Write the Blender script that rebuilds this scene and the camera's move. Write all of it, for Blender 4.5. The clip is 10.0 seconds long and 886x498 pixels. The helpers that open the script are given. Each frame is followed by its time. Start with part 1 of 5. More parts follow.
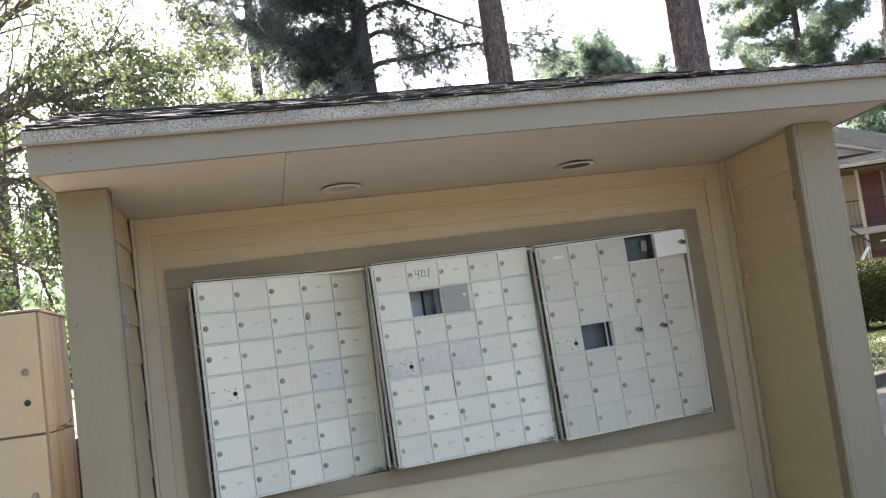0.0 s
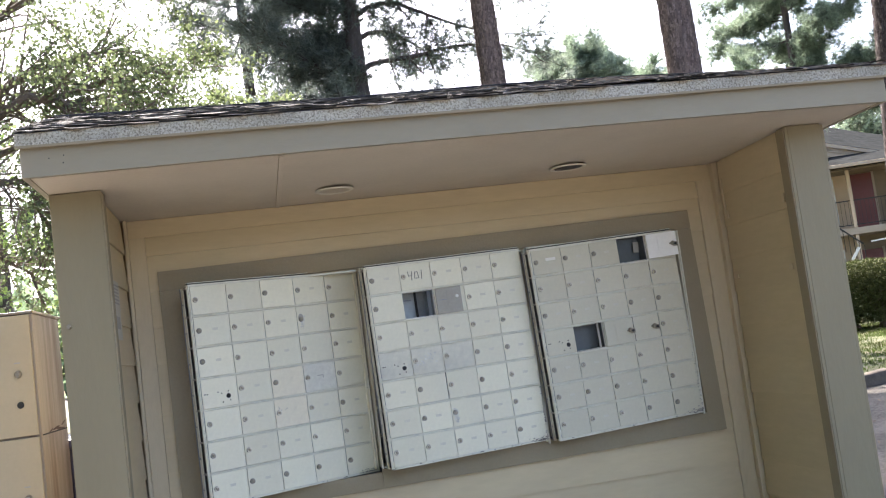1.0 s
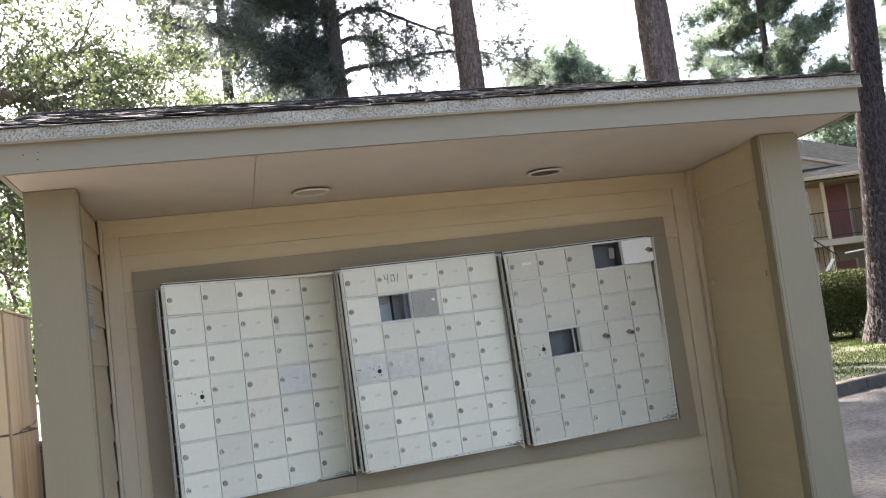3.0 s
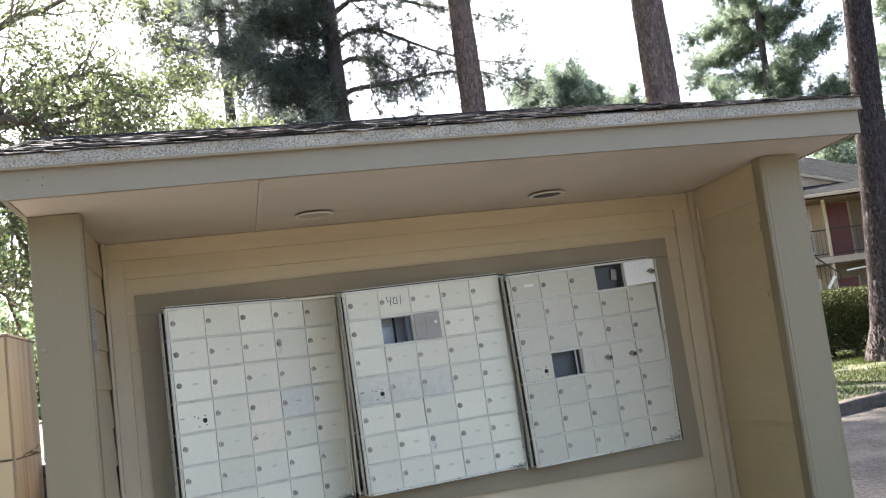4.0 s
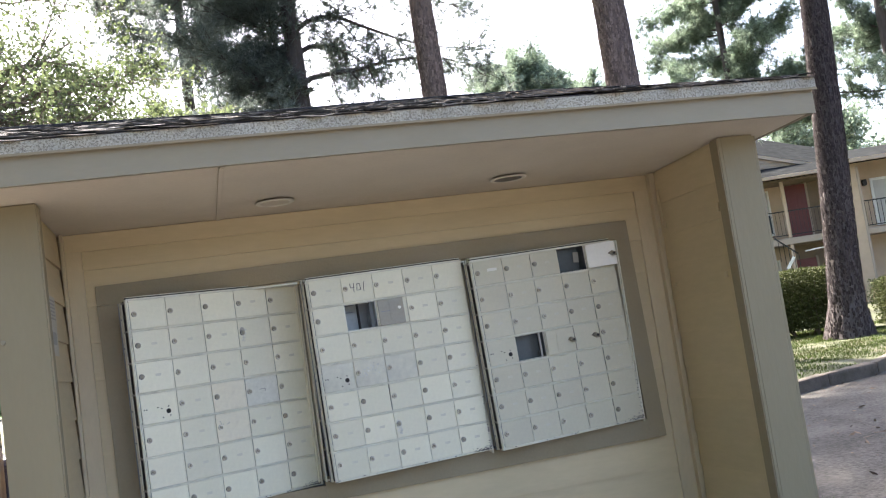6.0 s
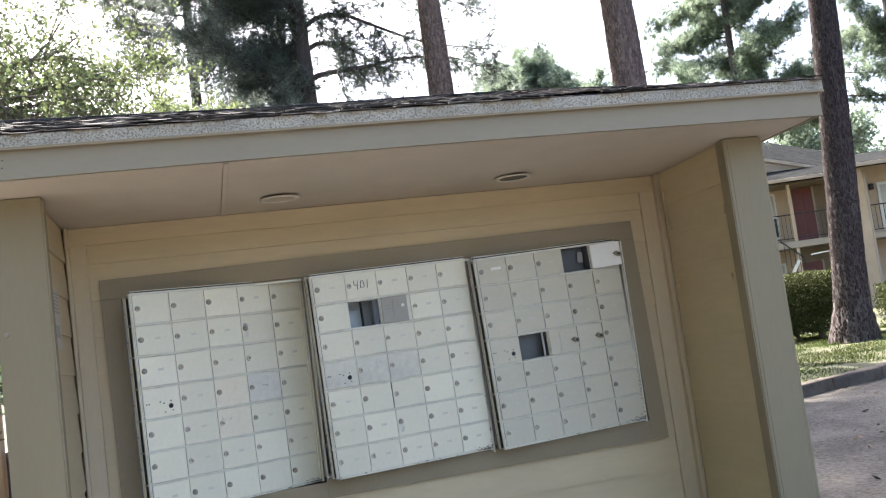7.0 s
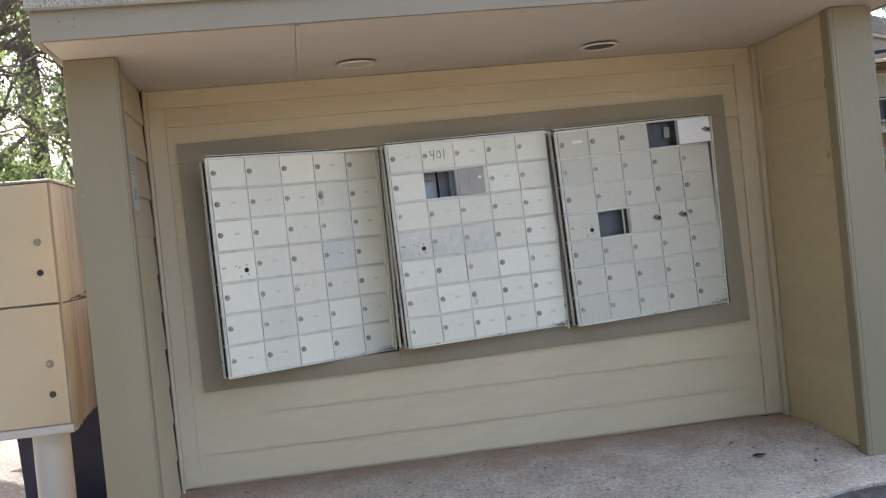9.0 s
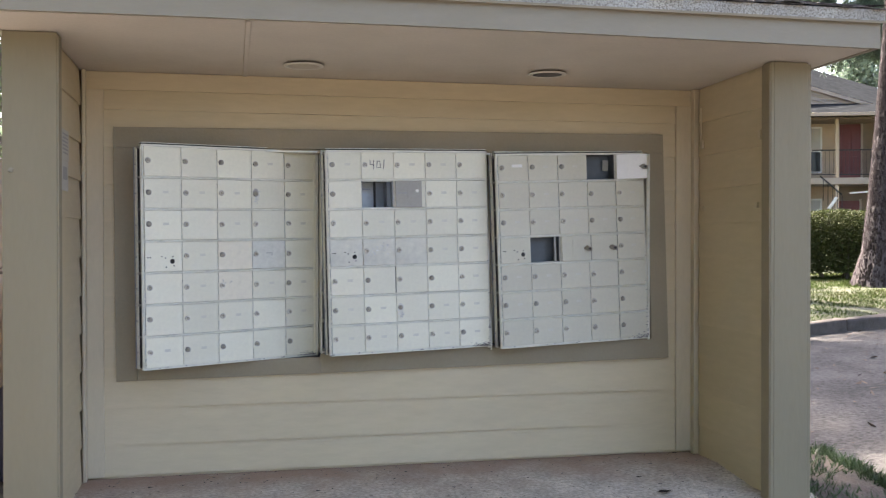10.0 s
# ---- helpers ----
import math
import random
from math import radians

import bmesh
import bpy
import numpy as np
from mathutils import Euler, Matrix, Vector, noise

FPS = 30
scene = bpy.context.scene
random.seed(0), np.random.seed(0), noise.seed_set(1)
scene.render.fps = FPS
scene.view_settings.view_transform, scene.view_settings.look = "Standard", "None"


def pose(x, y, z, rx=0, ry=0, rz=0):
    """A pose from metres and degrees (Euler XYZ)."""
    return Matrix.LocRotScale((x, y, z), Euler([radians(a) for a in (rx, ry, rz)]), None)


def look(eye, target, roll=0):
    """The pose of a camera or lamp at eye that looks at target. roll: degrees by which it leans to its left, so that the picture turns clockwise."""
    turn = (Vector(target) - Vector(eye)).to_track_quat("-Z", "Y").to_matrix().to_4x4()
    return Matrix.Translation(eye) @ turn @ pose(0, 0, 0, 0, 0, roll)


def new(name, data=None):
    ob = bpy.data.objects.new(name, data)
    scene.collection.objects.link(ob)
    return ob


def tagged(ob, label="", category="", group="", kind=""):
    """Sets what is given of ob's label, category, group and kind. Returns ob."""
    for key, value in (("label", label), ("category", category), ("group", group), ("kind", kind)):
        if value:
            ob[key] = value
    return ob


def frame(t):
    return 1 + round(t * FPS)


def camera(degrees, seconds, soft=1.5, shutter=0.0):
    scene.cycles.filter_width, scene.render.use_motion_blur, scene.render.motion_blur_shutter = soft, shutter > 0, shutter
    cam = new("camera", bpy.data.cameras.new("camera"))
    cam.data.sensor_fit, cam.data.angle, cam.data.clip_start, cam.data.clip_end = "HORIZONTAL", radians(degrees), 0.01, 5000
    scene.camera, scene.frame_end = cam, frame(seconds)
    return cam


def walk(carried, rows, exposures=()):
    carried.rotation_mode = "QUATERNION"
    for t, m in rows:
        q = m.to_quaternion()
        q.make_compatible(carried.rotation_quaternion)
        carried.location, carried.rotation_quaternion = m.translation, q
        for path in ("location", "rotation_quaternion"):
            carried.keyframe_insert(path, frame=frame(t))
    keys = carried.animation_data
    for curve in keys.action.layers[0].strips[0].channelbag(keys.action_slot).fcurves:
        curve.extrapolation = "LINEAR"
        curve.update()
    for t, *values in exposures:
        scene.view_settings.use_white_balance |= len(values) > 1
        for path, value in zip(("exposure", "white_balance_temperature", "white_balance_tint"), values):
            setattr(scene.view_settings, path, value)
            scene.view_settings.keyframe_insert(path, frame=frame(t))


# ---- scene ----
cam = camera(48.0, 10.0, soft=1.1, shutter=0.2)
PATH = [
    (0, (0.590, -5.136, 1.164), (0.9561, -3.1796, 1.3561), -7.31),
    (0.5, (0.584, -5.140, 1.160), (0.9476, -3.1840, 1.3638), -7.62),
    (1, (0.585, -5.151, 1.170), (0.9664, -3.1974, 1.3606), -7.39),
    (1.5, (0.585, -5.144, 1.166), (0.9780, -3.1903, 1.3401), -6.86),
    (2, (0.589, -5.146, 1.169), (0.9913, -3.1935, 1.3331), -7.11),
    (2.5, (0.587, -5.147, 1.158), (1.0057, -3.1984, 1.3202), -7.14),
    (2.7, (0.590, -5.148, 1.150), (1.0106, -3.2009, 1.3270), -6.94),
    (3.8, (0.582, -5.171, 1.157), (1.0132, -3.2321, 1.3859), -6.82),
    (4, (0.583, -5.167, 1.170), (1.0101, -3.2274, 1.4060), -7.06),
    (4.5, (0.582, -5.174, 1.162), (1.0120, -3.2355, 1.4045), -7.67),
    (5, (0.593, -5.170, 1.161), (1.0244, -3.2329, 1.4061), -8.58),
    (5.5, (0.589, -5.172, 1.163), (1.0448, -3.2407, 1.4086), -9.09),
    (5.7, (0.588, -5.173, 1.160), (1.0721, -3.2448, 1.3816), -8.68),
    (6.8, (0.592, -5.155, 1.152), (1.0838, -3.2263, 1.3439), -7.70),
    (7, (0.594, -5.167, 1.151), (1.0780, -3.2374, 1.3529), -7.51),
    (7.5, (0.589, -5.162, 1.152), (1.0578, -3.2287, 1.3598), -7.39),
    (8, (0.604, -5.148, 1.183), (0.9770, -3.1902, 1.3565), -7.38),
    (8.3, (0.603, -5.134, 1.170), (0.9109, -3.1610, 1.2881), -6.99),
    (8.5, (0.627, -5.098, 1.167), (0.9174, -3.1210, 1.2441), -6.55),
    (8.7, (0.646, -5.092, 1.151), (0.9264, -3.1119, 1.1883), -5.99),
    (9, (0.683, -5.077, 1.137), (0.9636, -3.0974, 1.1093), -5.63),
    (9.3, (0.644, -5.056, 1.147), (0.9586, -3.0815, 1.0925), -4.67),
    (9.5, (0.623, -5.051, 1.159), (0.9667, -3.0814, 1.0981), -3.93),
    (9.8, (0.663, -5.064, 1.155), (1.0415, -3.1003, 1.1322), -1.71),
    (10, (0.695, -5.075, 1.158), (1.1081, -3.1180, 1.1421), -0.02),
]
EXPOSE = [(0, 2.62, 6500, 14), (2.7, 2.60, 6550, 14.5), (5.0, 2.57, 6500, 13), (8, 2.60, 6550, 13.5), (9, 2.66, 6600, 17), (10, 2.70, 6550, 17)]
walk(cam, [(t, look(eye, target, roll)) for t, eye, target, roll in PATH], EXPOSE)

# ---- world, sun ----
SUN_AZ, SUN_EL = -17.0, 52.0          # degrees from +y towards +x, and above the ground
world = bpy.data.worlds.new("world")
scene.world = world
world.use_nodes = True
_n, _l = world.node_tree.nodes, world.node_tree.links
_n.clear()
_sky = _n.new("ShaderNodeTexSky")
_sky.sky_type, _sky.sun_disc = "NISHITA", False
_sky.sun_elevation, _sky.sun_rotation = radians(SUN_EL), radians(SUN_AZ)
_sky.air_density, _sky.dust_density, _sky.ozone_density = 0.75, 4.0, 0.0
_bg, _wo = _n.new("ShaderNodeBackground"), _n.new("ShaderNodeOutputWorld")
_bg.inputs["Strength"].default_value = 0.15
_l.new(_sky.outputs[0], _bg.inputs["Color"])
_l.new(_bg.outputs[0], _wo.inputs["Surface"])

_sun = bpy.data.lights.new("sun", "SUN")
_sun.energy, _sun.angle, _sun.color = 5.0, radians(0.6), (1.0, 0.93, 0.82)
sun = new("sun", _sun)
_dir = Vector((math.sin(radians(SUN_AZ)) * math.cos(radians(SUN_EL)), math.cos(radians(SUN_AZ)) * math.cos(radians(SUN_EL)), math.sin(radians(SUN_EL))))
sun.matrix_world = look(_dir * 60, (0, 0, 0))


# ---- materials ----
def mat(name, col, rough=0.6, metal=0.0, var=0.12, scale=6.0, fine=60.0, bump=0.15, bump_scale=90.0, stain=None, stain_amt=0.0,
        stain_scale=3.0, rand=0.0, spec=0.5, stain_range=(0.52, 0.75), fine_var=None, stretch=(1, 1, 1), coords="Object", island=False, subsurf=0.0):
    """A painted, weathered or natural surface: colour varied at two scales, stains of their own colour, fine relief."""
    m = bpy.data.materials.new(name)
    m.use_nodes = True
    nt = m.node_tree
    nd, ln = nt.nodes, nt.links
    b = nd["Principled BSDF"]
    tc = nd.new("ShaderNodeTexCoord")
    mp = nd.new("ShaderNodeMapping")
    mp.inputs["Scale"].default_value = stretch
    ln.new(tc.outputs[coords], mp.inputs["Vector"])

    def tex(s, detail, rough_=0.6):
        t = nd.new("ShaderNodeTexNoise")
        t.inputs["Scale"].default_value, t.inputs["Detail"].default_value, t.inputs["Roughness"].default_value = s, detail, rough_
        ln.new(mp.outputs[0], t.inputs["Vector"])
        return t.outputs["Fac"]

    def remap(src, a, b_, lo=0.0, hi=1.0):
        r = nd.new("ShaderNodeMapRange")
        r.inputs["From Min"].default_value, r.inputs["From Max"].default_value = a, b_
        r.inputs["To Min"].default_value, r.inputs["To Max"].default_value = lo, hi
        ln.new(src, r.inputs["Value"])
        return r.outputs["Result"]

    def times(a, b_):
        x = nd.new("ShaderNodeMath")
        x.operation = "MULTIPLY"
        ln.new(a, x.inputs[0])
        ln.new(b_, x.inputs[1])
        return x.outputs[0]

    value = times(remap(tex(scale, 4), 0.3, 0.7, 1 - var, 1 + var), remap(tex(fine, 3), 0.3, 0.7, 1 - (fine_var or var * 0.5), 1 + (fine_var or var * 0.5)))
    if rand:
        if island:
            g = nd.new("ShaderNodeNewGeometry")
            src = g.outputs["Random Per Island"]
        else:
            g = nd.new("ShaderNodeObjectInfo")
            src = g.outputs["Random"]
        value = times(value, remap(src, 0, 1, 1 - rand, 1 + rand))
    hsv = nd.new("ShaderNodeHueSaturation")
    hsv.inputs["Color"].default_value = (*col, 1)
    ln.new(value, hsv.inputs["Value"])
    colour = hsv.outputs[0]
    if stain:
        mx = nd.new("ShaderNodeMix")
        mx.data_type = "RGBA"
        ln.new(remap(tex(stain_scale, 6, 0.65), *stain_range, 0, stain_amt), mx.inputs["Factor"])
        ln.new(colour, mx.inputs[6])
        mx.inputs[7].default_value = (*stain, 1)
        colour = mx.outputs[2]
    ln.new(colour, b.inputs["Base Color"])
    ln.new(remap(tex(scale * 2.3, 3), 0.3, 0.7, max(0.05, rough - 0.1), min(1, rough + 0.1)), b.inputs["Roughness"])
    b.inputs["Metallic"].default_value = metal
    b.inputs["Specular IOR Level"].default_value = spec
    if bump:
        bp = nd.new("ShaderNodeBump")
        bp.inputs["Strength"].default_value, bp.inputs["Distance"].default_value = bump, 0.01
        ln.new(tex(bump_scale, 5), bp.inputs["Height"])
        ln.new(bp.outputs[0], b.inputs["Normal"])
    if subsurf:
        tr = nd.new("ShaderNodeBsdfTranslucent")
        ln.new(colour, tr.inputs["Color"])
        ms = nd.new("ShaderNodeMixShader")
        ms.inputs[0].default_value = subsurf
        ln.new(b.outputs[0], ms.inputs[1])
        ln.new(tr.outputs[0], ms.inputs[2])
        ln.new(ms.outputs[0], nd["Material Output"].inputs["Surface"])
    return m


M_SIDING = mat("tan_siding_paint", (0.578, 0.472, 0.302), 0.62, var=0.06, scale=2.5, fine=40, bump=0.12, bump_scale=55, stretch=(0.25, 1, 1), stain=(0.36, 0.29, 0.2), stain_amt=0.32, stain_scale=1.6, rand=0.03)
M_SOFFIT = mat("tan_soffit_paint", (0.62, 0.55, 0.455), 0.65, var=0.06, scale=1.6, bump=0.1, stain=(0.40, 0.34, 0.28), stain_amt=0.3, stain_scale=1.3)
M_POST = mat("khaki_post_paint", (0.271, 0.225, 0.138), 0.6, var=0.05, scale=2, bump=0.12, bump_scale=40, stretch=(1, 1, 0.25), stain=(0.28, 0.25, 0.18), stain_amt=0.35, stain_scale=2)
M_CORNER = mat("tan_corner_board_paint", (0.575, 0.478, 0.322), 0.6, var=0.06, scale=2, bump=0.1, stretch=(1, 1, 0.3), stain=(0.3, 0.24, 0.18), stain_amt=0.4, stain_scale=3)
M_FRAME = mat("taupe_trim_paint", (0.292, 0.237, 0.150), 0.6, var=0.07, scale=3, bump=0.15, stain=(0.2, 0.18, 0.16), stain_amt=0.3)
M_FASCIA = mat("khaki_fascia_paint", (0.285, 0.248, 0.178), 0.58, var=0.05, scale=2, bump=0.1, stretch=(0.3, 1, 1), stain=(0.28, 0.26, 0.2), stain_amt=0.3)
M_DRIP = mat("mottled_galvanised_metal", (0.44, 0.41, 0.34), 0.6, metal=0.05, var=0.22, scale=3, fine=150, fine_var=0.25, bump=0.3, stain=(0.115, 0.09, 0.068), stain_amt=0.7, stain_scale=115, stain_range=(0.49, 0.58))
M_SHINGLE = mat("weathered_asphalt_shingle", (0.044, 0.044, 0.049), 0.95, var=0.35, scale=12, fine=250, bump=0.8, bump_scale=260, stain=(0.15, 0.145, 0.135), stain_amt=0.6, stain_scale=14, stain_range=(0.56, 0.74), rand=0.5, spec=0.2)
M_ALU = mat("pale_painted_aluminium", (0.745, 0.715, 0.57), 0.42, metal=0.1, var=0.05, scale=5, bump=0.05, stain=(0.54, 0.52, 0.44), stain_amt=0.5, stain_scale=5, rand=0.08)
# Darker than M_ALU; only the third unit's doors use it.
M_ALU_MID = mat("mid_tone_painted_aluminium", (0.605, 0.572, 0.448), 0.5, metal=0.05, var=0.06, scale=5, bump=0.05, stain=(0.48, 0.46, 0.385), stain_amt=0.5, stain_scale=5, rand=0.045)
M_ALU_GREY = mat("dull_grey_door_back", (0.34, 0.32, 0.275), 0.5, metal=0.2, var=0.1, scale=9, bump=0.06, stain=(0.2, 0.2, 0.19), stain_amt=0.5, stain_scale=9)
M_ALU_BARE = mat("bare_scuffed_aluminium", (0.63, 0.62, 0.545), 0.45, metal=0.1, var=0.1, scale=8, bump=0.08, stain=(0.5, 0.495, 0.45), stain_amt=0.5, stain_scale=7)
M_ALU_FRAME = mat("aluminium_frame", (0.70, 0.68, 0.57), 0.42, metal=0.15, var=0.06, scale=10, bump=0.05, stain=(0.35, 0.34, 0.32), stain_amt=0.5, stain_scale=12)
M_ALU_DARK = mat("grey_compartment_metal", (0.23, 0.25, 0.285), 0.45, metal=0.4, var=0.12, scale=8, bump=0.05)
M_LOCK = mat("dull_lock_metal", (0.27, 0.25, 0.215), 0.5, metal=0.1, var=0.2, scale=60, bump=0.1, rand=0.5)
M_LOCK_PLUG = mat("worn_lock_plug_metal", (0.47, 0.44, 0.375), 0.45, metal=0.1, var=0.25, scale=60, bump=0.1, rand=0.5)
M_LATCH = mat("dark_brassy_latch_metal", (0.27, 0.235, 0.18), 0.5, metal=0.4, var=0.3, scale=80, bump=0.1)
M_VOID = mat("slate_grey_box_interior", (0.095, 0.107, 0.112), 0.5, metal=0.2, var=0.12, scale=8, bump=0.05)
M_ALU_CREAM = mat("yellowed_painted_aluminium", (0.77, 0.71, 0.56), 0.5, metal=0.05, var=0.05, scale=7, bump=0.05, stain=(0.58, 0.52, 0.42), stain_amt=0.5, stain_scale=9)
M_ALU_CLOUD = mat("grey_clouded_aluminium", (0.70, 0.68, 0.57), 0.5, metal=0.05, var=0.06, scale=8, bump=0.05, stain=(0.47, 0.46, 0.40), stain_amt=0.85, stain_scale=5, stain_range=(0.40, 0.66))
M_BOX_LIT = mat("lit_blue_grey_box_interior", (0.40, 0.43, 0.45), 0.4, metal=0.3, var=0.12, scale=8, bump=0.05)
M_SMUDGE = mat("grey_smudge", (0.585, 0.58, 0.54), 0.7, var=0.2, scale=30, bump=0.05)
# Frayed edges, also paler than the shingle to stand in for sunlit lines.
M_SHINGLE_EDGE = mat("frayed_sunlit_shingle_edge", (0.13, 0.12, 0.115), 0.95, var=0.5, scale=30, fine=200, bump=0.4, rand=0.8, spec=0.2)
M_BLACK = mat("dark_gap", (0.015, 0.015, 0.016), 0.8, var=0.1, bump=0)
M_INK = mat("black_marker_ink", (0.05, 0.05, 0.06), 0.7, var=0.1, bump=0)
M_FAINT = mat("faded_label_print", (0.64, 0.615, 0.515), 0.6, var=0.08, bump=0)
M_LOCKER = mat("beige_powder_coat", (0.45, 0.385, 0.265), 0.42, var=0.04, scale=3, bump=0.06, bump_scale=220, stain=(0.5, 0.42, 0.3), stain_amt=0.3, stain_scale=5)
# Base tone darker than M_LOCKER, streaked with rust.
M_LOCKER_SIDE = mat("darker_rust_streaked_beige_coat", (0.25, 0.215, 0.175), 0.5, var=0.12, scale=4, bump=0.12, stretch=(1, 1, 0.16), stain=(0.13, 0.085, 0.06), stain_amt=0.85, stain_scale=7, stain_range=(0.46, 0.68))
M_RUST = mat("dark_brown_rust", (0.075, 0.05, 0.04), 0.9, var=0.35, scale=60, bump=0.3)
M_PEDESTAL = mat("grey_pedestal_coat", (0.46, 0.45, 0.41), 0.45, var=0.05, scale=5, bump=0.06, stain=(0.38, 0.35, 0.3), stain_amt=0.3)
M_BIN = mat("navy_plastic", (0.030, 0.032, 0.072), 0.5, var=0.12, scale=6, bump=0.1)
M_GREY_INK = mat("grey_print", (0.38, 0.37, 0.34), 0.8, var=0.05, bump=0)
M_SLAB = mat("worn_concrete_slab", (0.48, 0.41, 0.32), 0.92, var=0.18, scale=5, fine_var=0.32, fine=55, bump=0.9, bump_scale=70, stain=(0.33, 0.235, 0.16), stain_amt=0.65, stain_scale=2.6)


def soil_wash(m, colour, reach):
    """Reddish soil washed along the foot of the back wall, with a ragged edge."""
    nd, ln = m.node_tree.nodes, m.node_tree.links
    b = nd["Principled BSDF"]
    src = b.inputs["Base Color"].links[0].from_socket
    tc, sep, tex = nd.new("ShaderNodeTexCoord"), nd.new("ShaderNodeSeparateXYZ"), nd.new("ShaderNodeTexNoise")
    ln.new(tc.outputs["Object"], sep.inputs[0])
    ln.new(tc.outputs["Object"], tex.inputs["Vector"])
    tex.inputs["Scale"].default_value, tex.inputs["Detail"].default_value = 3.5, 7
    ad, r, mx = nd.new("ShaderNodeMath"), nd.new("ShaderNodeMapRange"), nd.new("ShaderNodeMix")
    ad.operation = "MULTIPLY_ADD"
    ln.new(tex.outputs["Fac"], ad.inputs[0])
    ad.inputs[1].default_value = 0.9
    ln.new(sep.outputs["Y"], ad.inputs[2])
    r.inputs["From Min"].default_value, r.inputs["From Max"].default_value = 0.45 - reach, 0.45
    r.inputs["To Max"].default_value = 0.85
    ln.new(ad.outputs[0], r.inputs["Value"])
    mx.data_type = "RGBA"
    ln.new(r.outputs["Result"], mx.inputs["Factor"])
    ln.new(src, mx.inputs[6])
    mx.inputs[7].default_value = (*colour, 1)
    ln.new(mx.outputs[2], b.inputs["Base Color"])


soil_wash(M_SLAB, (0.36, 0.225, 0.15), 0.55)
M_GROUND = mat("worn_asphalt_and_grit", (0.082, 0.076, 0.068), 0.95, var=0.38, scale=0.9, fine=35, fine_var=0.55, bump=1.0, bump_scale=60, stain=(0.145, 0.132, 0.116), stain_amt=0.75, stain_scale=1.6, spec=0.25)
M_KERB = mat("dark_weathered_kerb", (0.088, 0.072, 0.058), 0.9, var=0.3, scale=5, fine=60, bump=0.8, bump_scale=60, stain=(0.15, 0.12, 0.095), stain_amt=0.6, rand=0.15)
M_LAWN = mat("lawn_soil", (0.055, 0.062, 0.026), 0.95, var=0.4, scale=1.2, fine=30, bump=0.8, bump_scale=50, stain=(0.09, 0.07, 0.045), stain_amt=0.8, stain_scale=1.8)
M_GRASS = mat("grass_blade", (0.058, 0.085, 0.022), 0.7, var=0.4, scale=0.9, fine=5, bump=0, rand=0.45, island=True, subsurf=0.3, stain=(0.10, 0.082, 0.042), stain_amt=0.8, stain_scale=1.5, spec=0.1)
M_BARK = mat("pine_bark", (0.078, 0.065, 0.063), 0.95, var=0.35, scale=7, fine=50, bump=1.0, bump_scale=22, stretch=(1, 1, 0.28), stain=(0.05, 0.04, 0.036), stain_amt=0.9, stain_scale=9)
M_BARK_RED = mat("grey_red_pine_bark", (0.155, 0.112, 0.10), 0.95, var=0.3, scale=9, fine=60, bump=1.0, bump_scale=26, stretch=(1, 1, 0.45), stain=(0.06, 0.046, 0.044), stain_amt=0.8, stain_scale=14, stain_range=(0.48, 0.62))
M_BARK_OAK = mat("oak_bark", (0.13, 0.105, 0.085), 0.95, var=0.3, scale=9, bump=0.9, bump_scale=30)
M_PLATE = mat("pine_bark_plate", (0.055, 0.044, 0.045), 0.95, var=0.3, scale=20, bump=0.8, bump_scale=60, rand=0.45, island=True, spec=0.15)
M_PLATE_RED = mat("grey_red_bark_plate", (0.175, 0.132, 0.122), 0.95, var=0.3, scale=20, bump=0.8, bump_scale=60, rand=0.4, island=True, spec=0.15)
M_GRIME = mat("dark_grime", (0.19, 0.18, 0.165), 0.85, var=0.3, scale=40, bump=0.1)
# Needle tones are lifted: haze and glare are put into the colour.
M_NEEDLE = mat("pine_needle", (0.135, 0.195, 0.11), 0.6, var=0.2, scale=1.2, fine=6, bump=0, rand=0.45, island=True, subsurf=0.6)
M_NEEDLE_GLARE = mat("glare_lifted_pine_needle", (0.155, 0.185, 0.165), 0.6, var=0.2, scale=1.2, fine=6, bump=0, rand=0.4, island=True, subsurf=0.7)
M_NEEDLE_HAZED = mat("hazed_pine_needle", (0.205, 0.265, 0.195), 0.6, var=0.2, scale=0.8, fine=5, bump=0, rand=0.45, island=True, subsurf=0.6)
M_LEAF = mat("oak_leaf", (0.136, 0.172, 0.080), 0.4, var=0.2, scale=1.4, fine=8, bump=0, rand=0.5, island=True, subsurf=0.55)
# Brighter copy of the oak leaf; sunlight on the farther tree is in the colour.
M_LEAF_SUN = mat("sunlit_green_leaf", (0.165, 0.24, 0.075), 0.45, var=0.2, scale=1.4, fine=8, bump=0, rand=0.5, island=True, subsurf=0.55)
M_HEDGE = mat("hedge_leaf", (0.060, 0.073, 0.025), 0.7, var=0.25, scale=1.4, fine=8, bump=0, rand=0.45, island=True, subsurf=0.22, spec=0.15)
M_HWALL = mat("cream_house_siding", (0.59, 0.455, 0.32), 0.7, var=0.07, scale=2, bump=0.1, stain=(0.45, 0.31, 0.2), stain_amt=0.25)
M_HTRIM = mat("brown_grey_house_trim", (0.44, 0.36, 0.28), 0.7, var=0.06, scale=2, bump=0.05)
M_HROOF = mat("grey_house_shingles", (0.024, 0.026, 0.027), 1.0, var=0.35, scale=2, fine=20, bump=0.3, bump_scale=30, stretch=(1, 1, 4), spec=0.0, stain=(0.042, 0.043, 0.041), stain_amt=0.6, stain_scale=4)
# Darker copy of the wall tone; the porch's shade is put into it.
M_HSHADE = mat("shaded_porch_wall", (0.24, 0.185, 0.135), 0.8, var=0.1, scale=2, bump=0.05)
